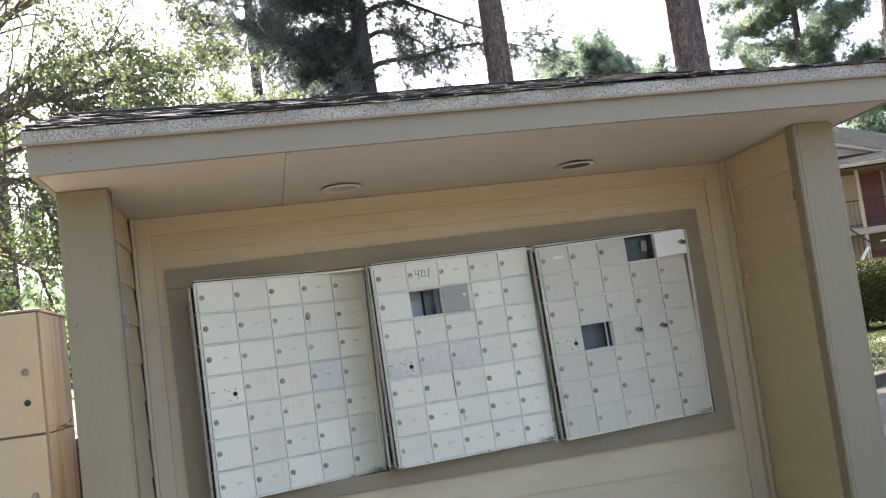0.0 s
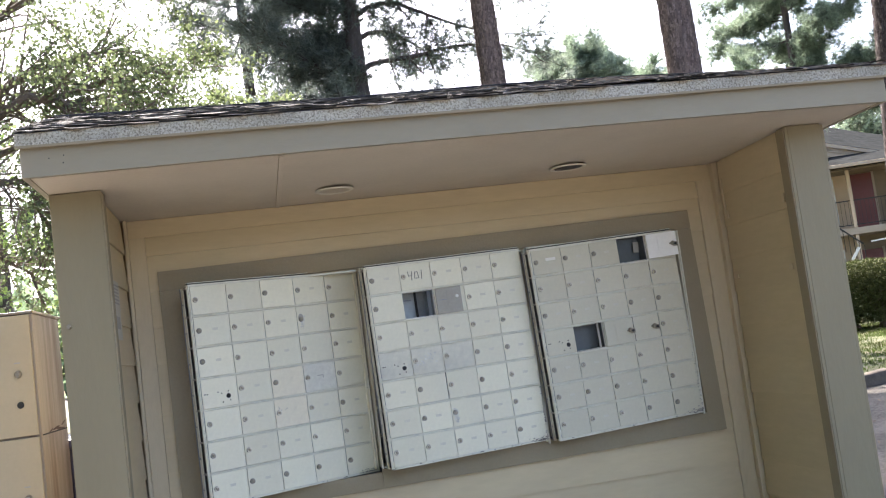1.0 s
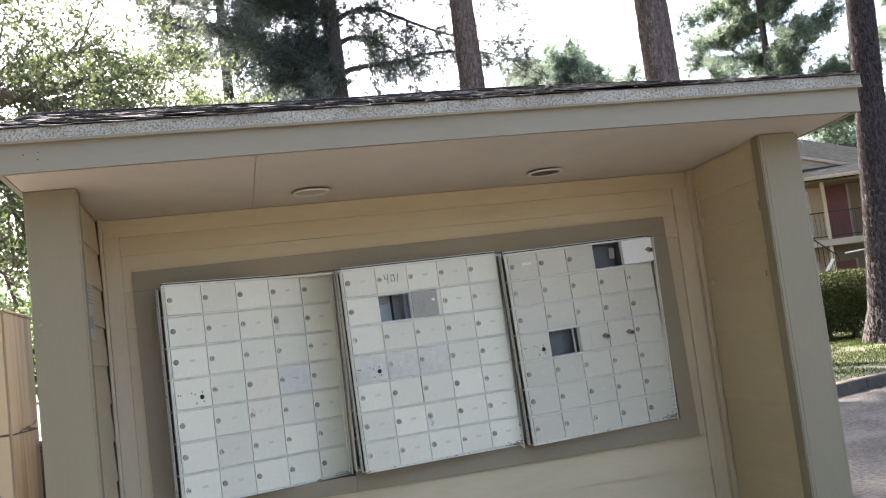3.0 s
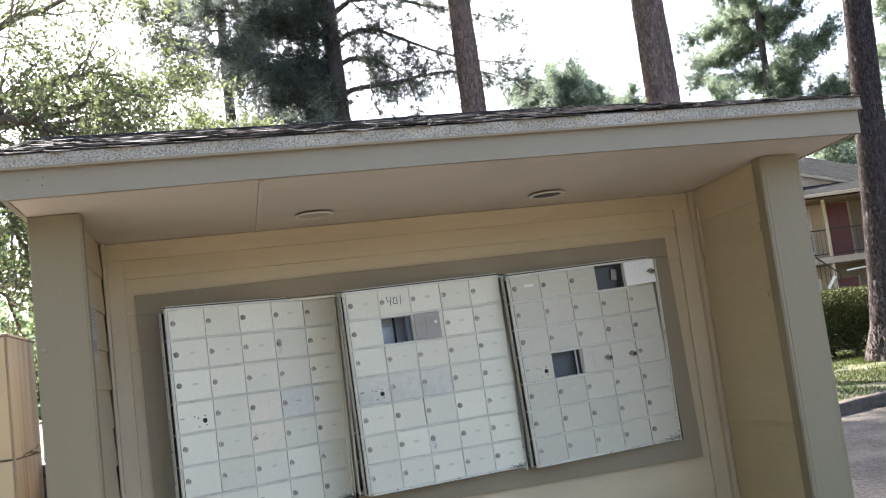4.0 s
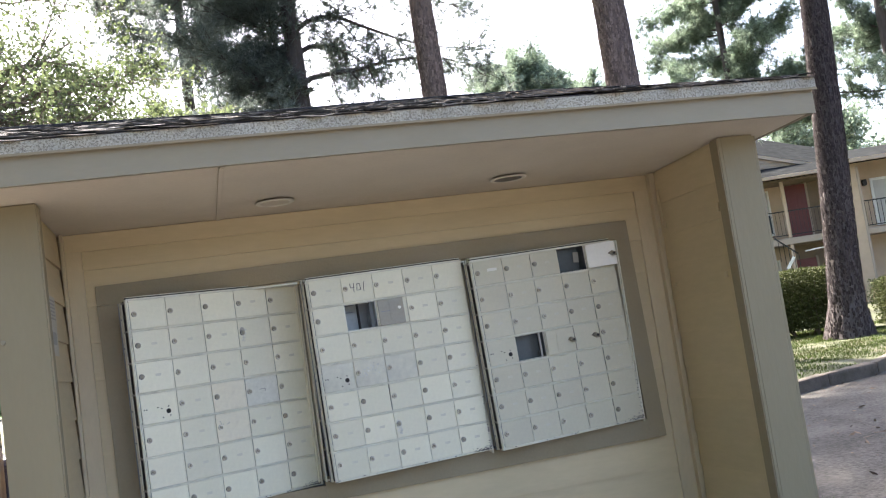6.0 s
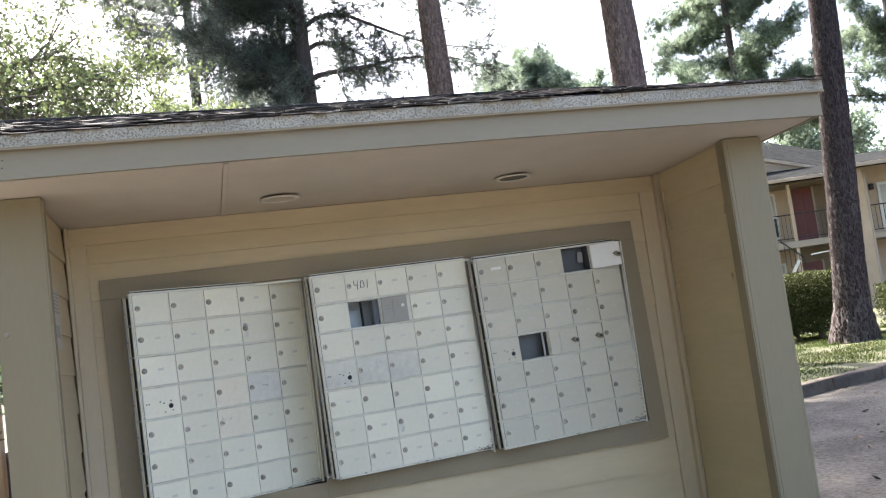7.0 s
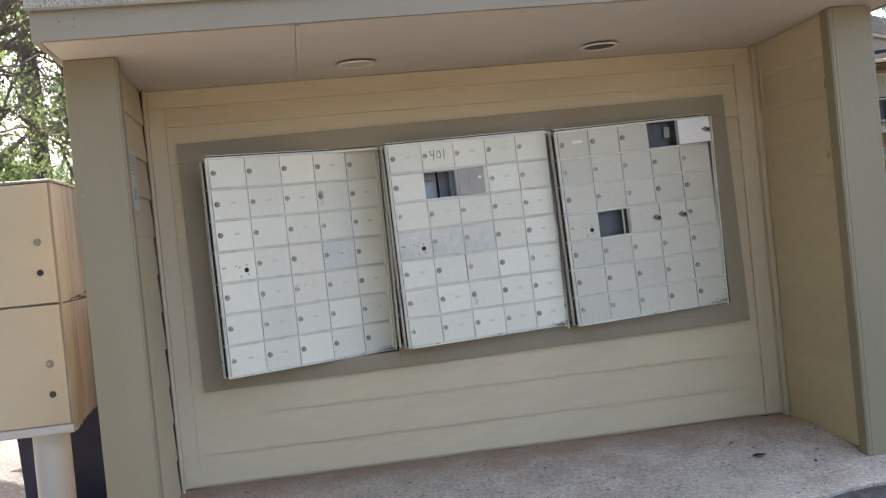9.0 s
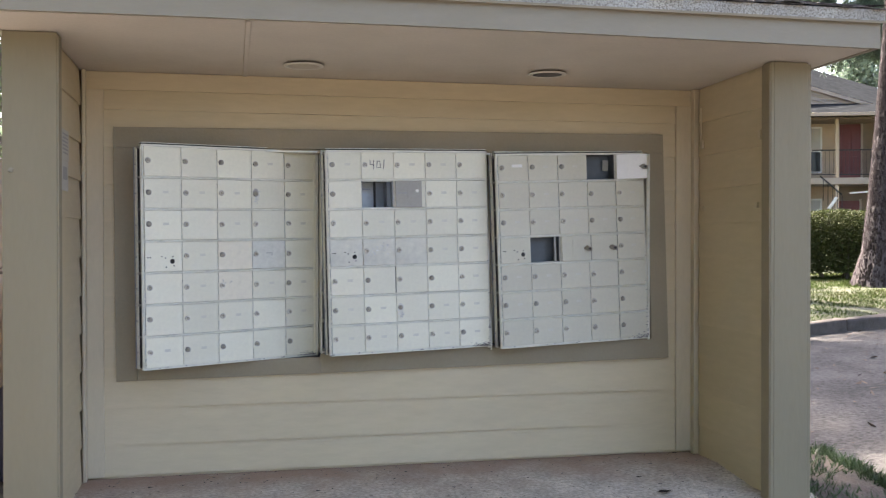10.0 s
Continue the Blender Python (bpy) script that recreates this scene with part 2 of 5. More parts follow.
# Red darkened so that the colour carries the porch's shade.
M_RED = mat("red_door_paint", (0.17, 0.038, 0.034), 0.5, var=0.06, scale=3, bump=0.05)
M_IRON = mat("dark_iron", (0.04, 0.038, 0.036), 0.5, metal=0.4, var=0.1, bump=0.05)
M_WHITE = mat("white_trim_paint", (0.88, 0.86, 0.80), 0.35, var=0.04, bump=0.05)
M_BLIND = mat("pale_window_blind", (0.62, 0.60, 0.55), 0.6, var=0.05, scale=4, bump=0.05)
M_GLASS = mat("dark_window_glass", (0.03, 0.035, 0.04), 0.08, var=0.05, bump=0)
M_LENS = mat("lamp_lens", (0.50, 0.44, 0.36), 0.4, var=0.05, bump=0)
M_CAN = mat("shaded_lamp_can", (0.07, 0.072, 0.08), 0.5, metal=0.3, var=0.2, scale=20, bump=0.05)
M_RING = mat("aged_enamel", (0.68, 0.64, 0.56), 0.4, var=0.06, bump=0.05)
M_STRAW = mat("dry_pine_straw", (0.20, 0.15, 0.105), 0.8, var=0.2, bump=0, rand=0.4, island=True)
M_LITTER = mat("dry_leaf_litter", (0.105, 0.075, 0.05), 0.9, var=0.3, bump=0, rand=0.5, island=True)
M_NOTICE = mat("greyish_notice_paper", (0.52, 0.49, 0.43), 0.75, var=0.05, scale=8, bump=0.05)
M_NOTICE_INK = mat("greyish_notice_print", (0.36, 0.345, 0.32), 0.8, var=0.05, bump=0)
M_GRIT = mat("slab_grit", (0.20, 0.165, 0.13), 0.9, var=0.4, bump=0, rand=0.9, island=True)
M_SOIL = mat("dark_bare_soil", (0.075, 0.06, 0.045), 0.95, var=0.35, scale=8, fine=60, bump=0.9, bump_scale=70, stain=(0.14, 0.09, 0.06), stain_amt=0.6, stain_scale=5)
M_WEED = mat("weed_leaf", (0.05, 0.085, 0.032), 0.6, var=0.3, scale=2, fine=8, bump=0, rand=0.4, island=True, subsurf=0.3)
M_DEBRIS = mat("dead_leaf", (0.07, 0.05, 0.035), 0.9, var=0.3, bump=0.2, rand=0.4)


# ---- mesh helpers ----
def to_mesh(name, bm):
    me = bpy.data.meshes.new(name)
    bmesh.ops.recalc_face_normals(bm, faces=bm.faces)
    bm.to_mesh(me)
    bm.free()
    return me


def part(name, bm, material, parent=None, label="", m=None, smooth=False):
    """One mesh object from a bmesh (or from mesh data), under a thing or a part."""
    me = bm if isinstance(bm, bpy.types.Mesh) else to_mesh(name, bm)
    if material and not me.materials:
        me.materials.append(material)
    if smooth:
        me.polygons.foreach_set("use_smooth", [True] * len(me.polygons))
    ob = new(name, me)
    if parent:
        ob.parent = parent
    if m is not None:
        ob.matrix_basis = m
    return tagged(ob, label)


def thing(name, label, category, m=None, group="", kind=""):
    ob = new(name)
    ob.empty_display_size = 0.1
    if m is not None:
        ob.matrix_basis = m
    return tagged(ob, label, category, group, kind)


def box(x0, x1, y0, y1, z0, z1, bevel=0.0, bm=None):
    own = bm or bmesh.new()
    r = bmesh.ops.create_cube(own, size=1, matrix=Matrix.Translation(((x0 + x1) / 2, (y0 + y1) / 2, (z0 + z1) / 2)) @ Matrix.Diagonal((x1 - x0, y1 - y0, z1 - z0, 1)))
    if bevel:
        edges = {e for v in r["verts"] for e in v.link_edges}
        bmesh.ops.bevel(own, geom=list(edges), offset=bevel, segments=2, affect="EDGES", profile=0.5)
    return own


def prism(corners, y0, y1, bm=None, bevel=0.0):
    """A board whose face has these (x, z) corners, from y0 to y1."""
    own = bm or bmesh.new()
    a = [own.verts.new((x, y0, z)) for x, z in corners]
    b = [own.verts.new((x, y1, z)) for x, z in corners]
    n = len(corners)
    faces = [own.faces.new(a), own.faces.new(b[::-1])]
    for i in range(n):
        faces.append(own.faces.new((a[i], b[i], b[(i + 1) % n], a[(i + 1) % n])))
    if bevel:
        bmesh.ops.bevel(own, geom=list({e for f in faces for e in f.edges}), offset=bevel, segments=2, affect="EDGES")
    return own


def cyl(r0, r1, depth, m=None, seg=20, bm=None, bevel=0.0):
    own = bm or bmesh.new()
    bmesh.ops.create_cone(own, cap_ends=True, segments=seg, radius1=r0, radius2=r1, depth=depth, matrix=m or Matrix())
    if bevel:
        bmesh.ops.bevel(own, geom=[e for e in own.edges if len(e.link_faces) == 2 and e.calc_face_angle(0) > 0.9], offset=bevel, segments=2, affect="EDGES")
    return own


def tri_mesh(name, verts, per):
    """A mesh from an array of corners, per corners to each loose face."""
    verts = np.asarray(verts, np.float32).reshape(-1, 3)
    n = len(verts)
    me = bpy.data.meshes.new(name)
    me.vertices.add(n)
    me.vertices.foreach_set("co", verts.ravel())
    me.loops.add(n)
    me.loops.foreach_set("vertex_index", np.arange(n, dtype=np.int32))
    me.polygons.add(n // per)
    me.polygons.foreach_set("loop_start", np.arange(0, n, per, dtype=np.int32))
    me.update(calc_edges=True)
    return me


def tube(points, radii, seg=10, bm=None, wob=0.0, rng=None):
    """A tapered, slightly uneven limb along points."""
    own = bm or bmesh.new()
    rings = []
    pts = [Vector(p) for p in points]
    for i, (p, r) in enumerate(zip(pts, radii)):
        d = (pts[min(i + 1, len(pts) - 1)] - pts[max(i - 1, 0)]).normalized()
        side = d.orthogonal().normalized() if abs(d.z) < 0.9 else Vector((1, 0, 0)).cross(d).normalized()
        up = d.cross(side)
        ring = []
        for k in range(seg):
            a = 2 * math.pi * k / seg
            rr = r * (1 + (wob * (rng.random() - 0.5) if rng else 0))
            ring.append(own.verts.new(p + side * math.cos(a) * rr + up * math.sin(a) * rr))
        rings.append(ring)
    for a, b in zip(rings, rings[1:]):
        for k in range(seg):
            own.faces.new((a[k], a[(k + 1) % seg], b[(k + 1) % seg], b[k]))
    own.faces.new(rings[0][::-1])
    own.faces.new(rings[-1])
    return own


# ---- ground ----
KERB_A, KERB_B = Vector((2.0, 2.41)), Vector((7.85, 4.57))     # the kerb's foot, along the drive
KERB_C = Vector((19.0, 14.4))                                  # and where it turns away


def slope(x, y):
    s = max(0.0, (x - 3.0) * 0.556 + (y + 0.5) * 0.83)
    return -0.06 + 0.044 * min(s, 6.0) + 0.012 * max(0.0, min(s, 60.0) - 6.0)


def in_lawn(x, y):
    """Metres inside the lawn, behind the kerb; negative outside."""
    p = Vector((x, y))
    d1, d2 = (KERB_B - KERB_A).normalized(), (KERB_C - KERB_B).normalized()
    a = d1.x * (p - KERB_B).y - d1.y * (p - KERB_B).x
    b = d2.x * (p - KERB_B).y - d2.y * (p - KERB_B).x
    return min(a, b)


def grid_sheet(xs, ys, z):
    bm = bmesh.new()
    v = [[bm.verts.new((x, y, z(x, y))) for x in xs] for y in ys]
    for j in range(len(ys) - 1):
        for i in range(len(xs) - 1):
            bm.faces.new((v[j][i], v[j][i + 1], v[j + 1][i + 1], v[j + 1][i]))
    return bm


def steps(lo, hi, near):
    """Coordinates that are close together round the kiosk and wide far off."""
    out = list(np.arange(-8, 24.01, near))
    d = near
    while out[-1] < hi:
        d *= 1.35
        out.append(out[-1] + d)
    d = near
    while out[0] > lo:
        d *= 1.35
        out.insert(0, out[0] - d)
    return out


def ground_z(x, y):
    return slope(x, y) + 0.012 * noise.noise((x * 0.7, y * 0.7, 0)) - 0.038 * min(1, max(0, (-0.5 - y) / 0.4)) * min(1, max(0, (4.8 - x) / 0.8))


tagged(part("ground", grid_sheet(steps(-900, 900, 0.5), steps(-900, 900, 0.5), ground_z), M_GROUND, smooth=True),
       "worn sunlit asphalt drive with grit and cracks", "ground", kind="structure")


def lawn_height(x, y):
    return slope(x, y) + 0.105 + 0.045 * min(1, max(0, in_lawn(x, y) - 0.1) / 0.35) + 0.02 * noise.noise((x * 0.5, y * 0.5, 3)) + 0.02 * noise.noise((x * 2, y * 2, 5)) + 0.05 * min(1, max(0, in_lawn(x, y)) / 3)


def lawn():
    """A raised sheet behind the kerb."""
    bm = bmesh.new()
    d1, d2 = (KERB_B - KERB_A).normalized(), (KERB_C - KERB_B).normalized()
    rows = []
    for j in range(60):
        w = 0.12 + 34 * (j / 59) ** 1.6
        row = []
        for i in range(70):
            f = i / 69
            u = -9 + 9 * f / 0.55 if f < 0.55 else (f - 0.55) / 0.45 * 26
            if u < 0:
                p = KERB_B + d1 * u + Vector((-d1.y, d1.x)) * w
            else:
                p = KERB_B + d2 * u + Vector((-d2.y, d2.x)) * min(w, 2 + u) * (u / (u + 0.5)) + Vector((-d1.y, d1.x)) * w * 0.5 / (u + 0.5)
            row.append(bm.verts.new((p.x, p.y, lawn_height(p.x, p.y))))
        rows.append(row)
    for a, b in zip(rows, rows[1:]):
        for i in range(69):
            bm.faces.new((a[i], a[i + 1], b[i + 1], b[i]))
    tagged(part("lawn", bm, M_LAWN, smooth=True), "patchy green lawn behind a dark kerb", "lawn", kind="structure")
    rng = np.random.default_rng(5)
    n = 110000
    x, y = rng.uniform(5.0, 13.5, n), rng.uniform(3.5, 12.5, n)
    keep = [(a, b) for a, b in zip(x, y) if in_lawn(a, b) > 0.13 and noise.noise((a * 0.9, b * 0.9, 9)) > -0.12 - 0.3 * rng.random()]
    out = []
    for a, b in keep:
        z = lawn_height(a, b) - 0.01
        h, t = rng.uniform(0.015, 0.048), rng.uniform(0, 6.283)
        w = 0.006
        lean = rng.normal(0, 0.025, 2)
        h *= 1.0 + 0.5 * (noise.noise((a * 2.3, b * 2.3, 1)) > 0.15)
        out += [(a - w * math.cos(t), b - w * math.sin(t), z), (a + w * math.cos(t), b + w * math.sin(t), z), (a + lean[0], b + lean[1], z + h)]
    tagged(part("grass", tri_mesh("grass", out, 3), M_GRASS), "short sunlit grass blades on the lawn", "grass", kind="stuff")


def kerb():
    ob = thing("kerb", "dark weathered concrete kerb along the drive", "kerb", kind="structure")

    def stones(a, b, n):
        d = (b - a) / n
        for i in range(n):
            p, q = a + d * i, a + d * (i + 1)
            ln = (q - p).length
            z = slope(*((p + q) / 2)) - 0.08
            dz = (slope(*q) - slope(*p)) / ln
            bm = box(0.004, ln - 0.004, 0.0, 0.16, 0, 0.212, bevel=0.03)
            for v in bm.verts:
                v.co.z += v.co.x * dz - ln * dz / 2
                v.co += Vector(noise.noise_vector((v.co.x * 5 + i, v.co.y * 7, v.co.z * 9))) * 0.016
            part("kerb_stone", bm, M_KERB, ob, m=pose(p.x, p.y, z, 0, 0, math.degrees(math.atan2(d.y, d.x))))

    stones(KERB_A, KERB_B, 7)
    stones(KERB_B, KERB_B + (KERB_C - KERB_B) * 0.5, 8)


lawn()
kerb()


# ---- the mail kiosk ----
WL, WR, ZS = 0.0, 3.143, 1.983        # inner corners of the back wall, and the soffit
LAP = 0.1815                          # siding exposure
HOLE = (0.262, 2.875, 0.552, 1.605)    # opening behind the mailbox units
kiosk = thing("mail_kiosk", "tan lap-sided mail kiosk with a low shingled roof", "mail kiosk")


def lap_board(length, height, thick=0.017):
    """One lap siding board along x, thicker at its lower edge, facing -y."""
    bm = bmesh.new()
    prof = [(-thick, 0.0), (-0.006, height), (0.002, height), (0.002, 0.0)]
    n = max(2, int(length / 0.5))
    rings = []
    for i in range(n + 1):
        x = length * i / n
        sag = 0.0018 * noise.noise((x * 1.7, height * 31, length))
        rings.append([bm.verts.new((x, y + sag, z + (sag if z == 0 else 0))) for y, z in prof])
    for a, b in zip(rings, rings[1:]):
        for k in range(4):
            bm.faces.new((a[k], a[(k + 1) % 4], b[(k + 1) % 4], b[k]))
    bm.faces.new(rings[0])
    bm.faces.new(rings[-1][::-1])
    return bm


def back_wall():
    bm = bmesh.new()
    x0, x1, z0, z1 = HOLE
    for a in ((-0.012, x0, 0.003, 0.1, -0.06, 2.3), (-0.109, -0.0125, 0.06, 0.1, -0.06, 2.3), (x1, WR + 0.1, 0.003, 0.1, -0.06, 2.3), (x0, x1, 0.003, 0.1, -0.06, z0), (x0, x1, 0.003, 0.1, z1, 2.3)):
        box(*a, bm=bm)
    wall = part("back_wall", bm, M_SIDING, kiosk)
    z = 0.015
    tops = [0.164 + LAP * k for k in range(10)] + [1.893]
    for top in tops:
        spans = [(WL + 0.07, WR - 0.07)]
        if top > z0 + 0.02 and z < z1 - 0.02:
            spans = [(WL + 0.07, x0 - 0.004), (x1 + 0.004, WR - 0.07)]
        for a, b in spans:
            part("plank", lap_board(b - a, top - z), M_SIDING, wall, m=Matrix.Translation((a, 0, z)))
        z = top
    part("frieze_board", box(WL - 0.010, WR + 0.036, -0.017, 0.002, 1.893, ZS - 0.002, bevel=0.002), M_SIDING, wall)
    for a, b in ((WL - 0.0105, WL + 0.082), (WR - 0.082, WR + 0.04)):
        part("corner_board", box(a, b, -0.026, 0.001, 0.012, 1.893, bevel=0.003), M_CORNER, wall)


def side_wall(name, x, sign, offset):
    """Wall at x whose inside faces sign along x."""
    bm = box(min(x, x - sign * 0.02), max(x, x - sign * 0.02), -0.80, -0.088, -0.03, 2.3)
    box(min(x - sign * 0.08, x - sign * 0.1), max(x - sign * 0.08, x - sign * 0.1), -0.80, 0.1, -0.08, 2.3, bm=bm)
    wall = part(name, bm, M_SIDING, kiosk)
    z = -0.038
    for k in range(11):
        top = min(0.162 + offset + LAP * k, ZS - 0.003)
        bm = lap_board(0.709, top - z, 0.017 if sign > 0 else 0.014)
        # each board ends a little short of the corner board, which leaves a dark slit at its thick edge
        turn = pose(x + sign * 0.003, -0.79 if sign > 0 else -0.081, z, 0, 0, 90 if sign > 0 else -90)
        part("plank", bm, M_SIDING, wall, m=turn)
        z = top
        if top >= ZS - 0.004:
            break
    # on the left the corner board stands off, so that a dark slit opens below each lap
    a, b = sorted((x + sign * 0.036, x + 0.0185 if sign > 0 else x + 0.03))
    part("corner_board", box(a, b, -0.066, -0.0265, -0.004, ZS - 0.002, bevel=0.003), M_CORNER, wall)


def post(name, x0, x1, label=""):
    """Boxed post; the right one has an edge board on each side, both have a taupe board on the inner side."""
    left = x0 < 0
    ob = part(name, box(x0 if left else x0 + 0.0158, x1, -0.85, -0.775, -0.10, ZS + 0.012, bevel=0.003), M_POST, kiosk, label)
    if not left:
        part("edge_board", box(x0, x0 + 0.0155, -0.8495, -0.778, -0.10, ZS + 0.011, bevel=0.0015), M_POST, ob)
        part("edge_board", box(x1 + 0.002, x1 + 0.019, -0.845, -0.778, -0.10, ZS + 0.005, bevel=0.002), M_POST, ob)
    a, b = (x1 + 0.0005, x1 + 0.006) if left else (x0 - 0.006, x0 - 0.0005)
    part("inner_board", box(a, b, -0.846, -0.775, -0.10, ZS + 0.004, bevel=0.001), M_FRAME, ob, "taupe board on the inner side of the post")
    return ob


X0, X1, YF = -0.226, 3.466, -1.207     # roof ends and fascia face
NAILS = ((-0.122, 2.068), (-0.068, 2.075), (-0.071, 2.046))
RIDGE_Y = -0.33


def ridge_z(x):
    return 2.452 - 0.062 * (x - X0) / (X1 - X0) + 0.022 * math.sin(math.pi * min(1, max(0, (x - 1.1) / 2.4)))


def rise(y):
    """The soffit climbs slightly from the posts to the fascia."""
    return 0.02 * max(0.0, -0.5 - y) / 0.7


def eave_z(x):
    return 2.170 - 0.004 * (x - X0) / (X1 - X0)


def long_board(x0, x1, y0, y1, z0, z1, low, high, n=24):
    """A board along x whose lower and upper edges are lifted by low(f) and high(f), f from 0 to 1."""
    bm = bmesh.new()
    rings = []
    for i in range(n + 1):
        f = i / n
        x = x0 + (x1 - x0) * f
        rings.append([bm.verts.new((x, y, z)) for y, z in ((y0, z0 + low(f)), (y1, z0 + low(f)), (y1, z1 + high(f)), (y0, z1 + high(f)))])
    for a, b in zip(rings, rings[1:]):
        for k in range(4):
            bm.faces.new((a[k], a[(k + 1) % 4], b[(k + 1) % 4], b[k]))
    bm.faces.new(rings[0])
    bm.faces.new(rings[-1][::-1])
    return bm


def bow(f):
    return 0.009 * math.sin(math.pi * f)


def eave_lift(f):
    return 0.009 - 0.005 * f


def roof():
    # soffit of two sheets, with a narrow batten over the joint
    for a, b in ((X0 + 0.024, 0.7445), (0.750, X1 - 0.024)):
        bm = long_board(a, b, YF + 0.046, 0.0, ZS, ZS + 0.012, lambda f: 0, lambda f: 0)
        for v in bm.verts:
            v.co.z += rise(v.co.y) + (bow((v.co.x - X0) / (X1 - X0)) if v.co.y < -0.5 else 0)
        part("soffit_panel", bm, M_SOFFIT, kiosk)
    bm = box(0.7455, 0.766, YF + 0.05, -0.012, ZS - 0.006, ZS - 0.0005, bevel=0.002)
    for v in bm.verts:
        v.co.z += rise(v.co.y) + (bow((v.co.x - X0) / (X1 - X0)) if v.co.y < -0.5 else 0)
    part("seam_strip", bm, M_SOFFIT, kiosk)
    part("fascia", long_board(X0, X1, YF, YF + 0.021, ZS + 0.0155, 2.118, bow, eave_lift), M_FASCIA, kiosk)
    bm = long_board(X0 - 0.012, X1 + 0.012, YF - 0.018, YF - 0.001, 2.106, 2.160, eave_lift, eave_lift)
    part("drip_edge", bm, M_DRIP, kiosk, "mottled galvanised drip edge")
    part("drip_lip", long_board(X0 - 0.012, X1 + 0.012, YF - 0.024, YF - 0.019, 2.100, 2.110, eave_lift, eave_lift), M_FRAME, kiosk)
    # added dark strip; its taupe stands in for the shade line under the fascia
    part("sub_fascia", long_board(X0 + 0.025, X1 - 0.025, YF + 0.0215, YF + 0.0455, ZS + 0.034, 2.1, bow, bow), M_FRAME, kiosk)
    for x, z in NAILS:
        part("nail_hole", cyl(0.0026, 0.0026, 0.001, pose(x, YF - 0.0006, z, 90, 0, 0), seg=8), M_BLACK, kiosk)
    for a, b in ((X0, X0 + 0.023), (X1 - 0.023, X1)):
        xm = (a + b) / 2
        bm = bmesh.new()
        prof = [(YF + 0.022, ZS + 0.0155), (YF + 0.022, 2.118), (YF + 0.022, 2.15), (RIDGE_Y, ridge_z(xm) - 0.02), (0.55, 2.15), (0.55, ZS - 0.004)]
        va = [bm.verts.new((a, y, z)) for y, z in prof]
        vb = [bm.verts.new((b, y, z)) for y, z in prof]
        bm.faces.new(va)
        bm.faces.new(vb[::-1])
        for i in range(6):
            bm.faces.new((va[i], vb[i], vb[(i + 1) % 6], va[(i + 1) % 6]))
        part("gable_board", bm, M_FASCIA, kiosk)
    # deck
    bm = bmesh.new()
    e, th = 0.012, 0.014
    prof = lambda x: [(YF - 0.02, eave_z(x)), (RIDGE_Y, ridge_z(x)), (0.6, 2.16), (0.6, 2.16 - th), (RIDGE_Y, ridge_z(x) - th), (YF - 0.02, eave_z(x) - 0.003)]
    rings = []
    for i in range(19):
        x = X0 - e + (X1 - X0 + 2 * e) * i / 18
        rings.append([bm.verts.new((x, y, z)) for y, z in prof(x)])
    bm.faces.new(rings[0])
    bm.faces.new(rings[-1][::-1])
    for va, vb in zip(rings, rings[1:]):
        for i in range(6):
            bm.faces.new((va[i], vb[i], vb[(i + 1) % 6], va[(i + 1) % 6]))
    deck = part("roof", bm, M_SHINGLE, kiosk, "dark weathered curling asphalt shingles")
    # shingle tabs, curled and broken
    rng = random.Random(3)
    metas = []
    for k in range(9):
        nx, ny, w, h = 7, 3, 0.23, 0.17
        bm = bmesh.new()
        top, bot = [], []
        for j in range(ny + 1):
            for i in range(nx + 1):
                x, y = w * i / nx, h * j / ny
                jag = 0.030 * (rng.random() - 0.5) if j == 0 else 0
                curl = (1 - j / ny) ** 2 * (0.0015 + 0.0035 * rng.random() + 0.004 * noise.noise((x * 14, k, 1))) + 0.0015 * noise.noise((x * 9, k, y * 4))
                top.append(bm.verts.new((x, y + jag - 0.004 * rng.random() * (j == 0), curl + 0.0022 * (1 - j / ny) + 0.001)))
                bot.append(bm.verts.new((x, y + jag, curl - 0.001)))
        idx = lambda i, j: j * (nx + 1) + i
        for j in range(ny):
            for i in range(nx):
                q = (idx(i, j), idx(i + 1, j), idx(i + 1, j + 1), idx(i, j + 1))
                bm.faces.new([top[n] for n in q])
        for i in range(nx):
            bm.faces.new((bot[i], bot[i + 1], top[i + 1], top[i])).material_index = 1
        for j in range(ny):
            bm.faces.new((top[idx(0, j)], top[idx(0, j + 1)], bot[idx(0, j + 1)], bot[idx(0, j)]))
            bm.faces.new((bot[idx(nx, j)], bot[idx(nx, j + 1)], top[idx(nx, j + 1)], top[idx(nx, j)]))
        me = to_mesh("shingle", bm)
        me.materials.append(M_SHINGLE)
        me.materials.append(M_SHINGLE_EDGE)
        metas.append(me)
    rows = 20
    for r in range(rows):
        f = r / rows
        x = X0 - 0.02 - rng.random() * 0.15
        while x < X1 + 0.012:
            xc = min(max(x, X0 - 0.014), X1)
            w = min(x + 0.23, X1 + 0.016) - xc
            if w > 0.04 and rng.random() < 0.95:
                y = (YF - 0.034) + f * (RIDGE_Y - YF + 0.03) + (rng.uniform(-0.012, 0.012) if r else rng.uniform(-0.004, 0.008))
                z = eave_z(x) + f * (ridge_z(x) - eave_z(x)) + 0.002
                pitch = math.degrees(math.atan2(ridge_z(x) - eave_z(x), RIDGE_Y - YF))
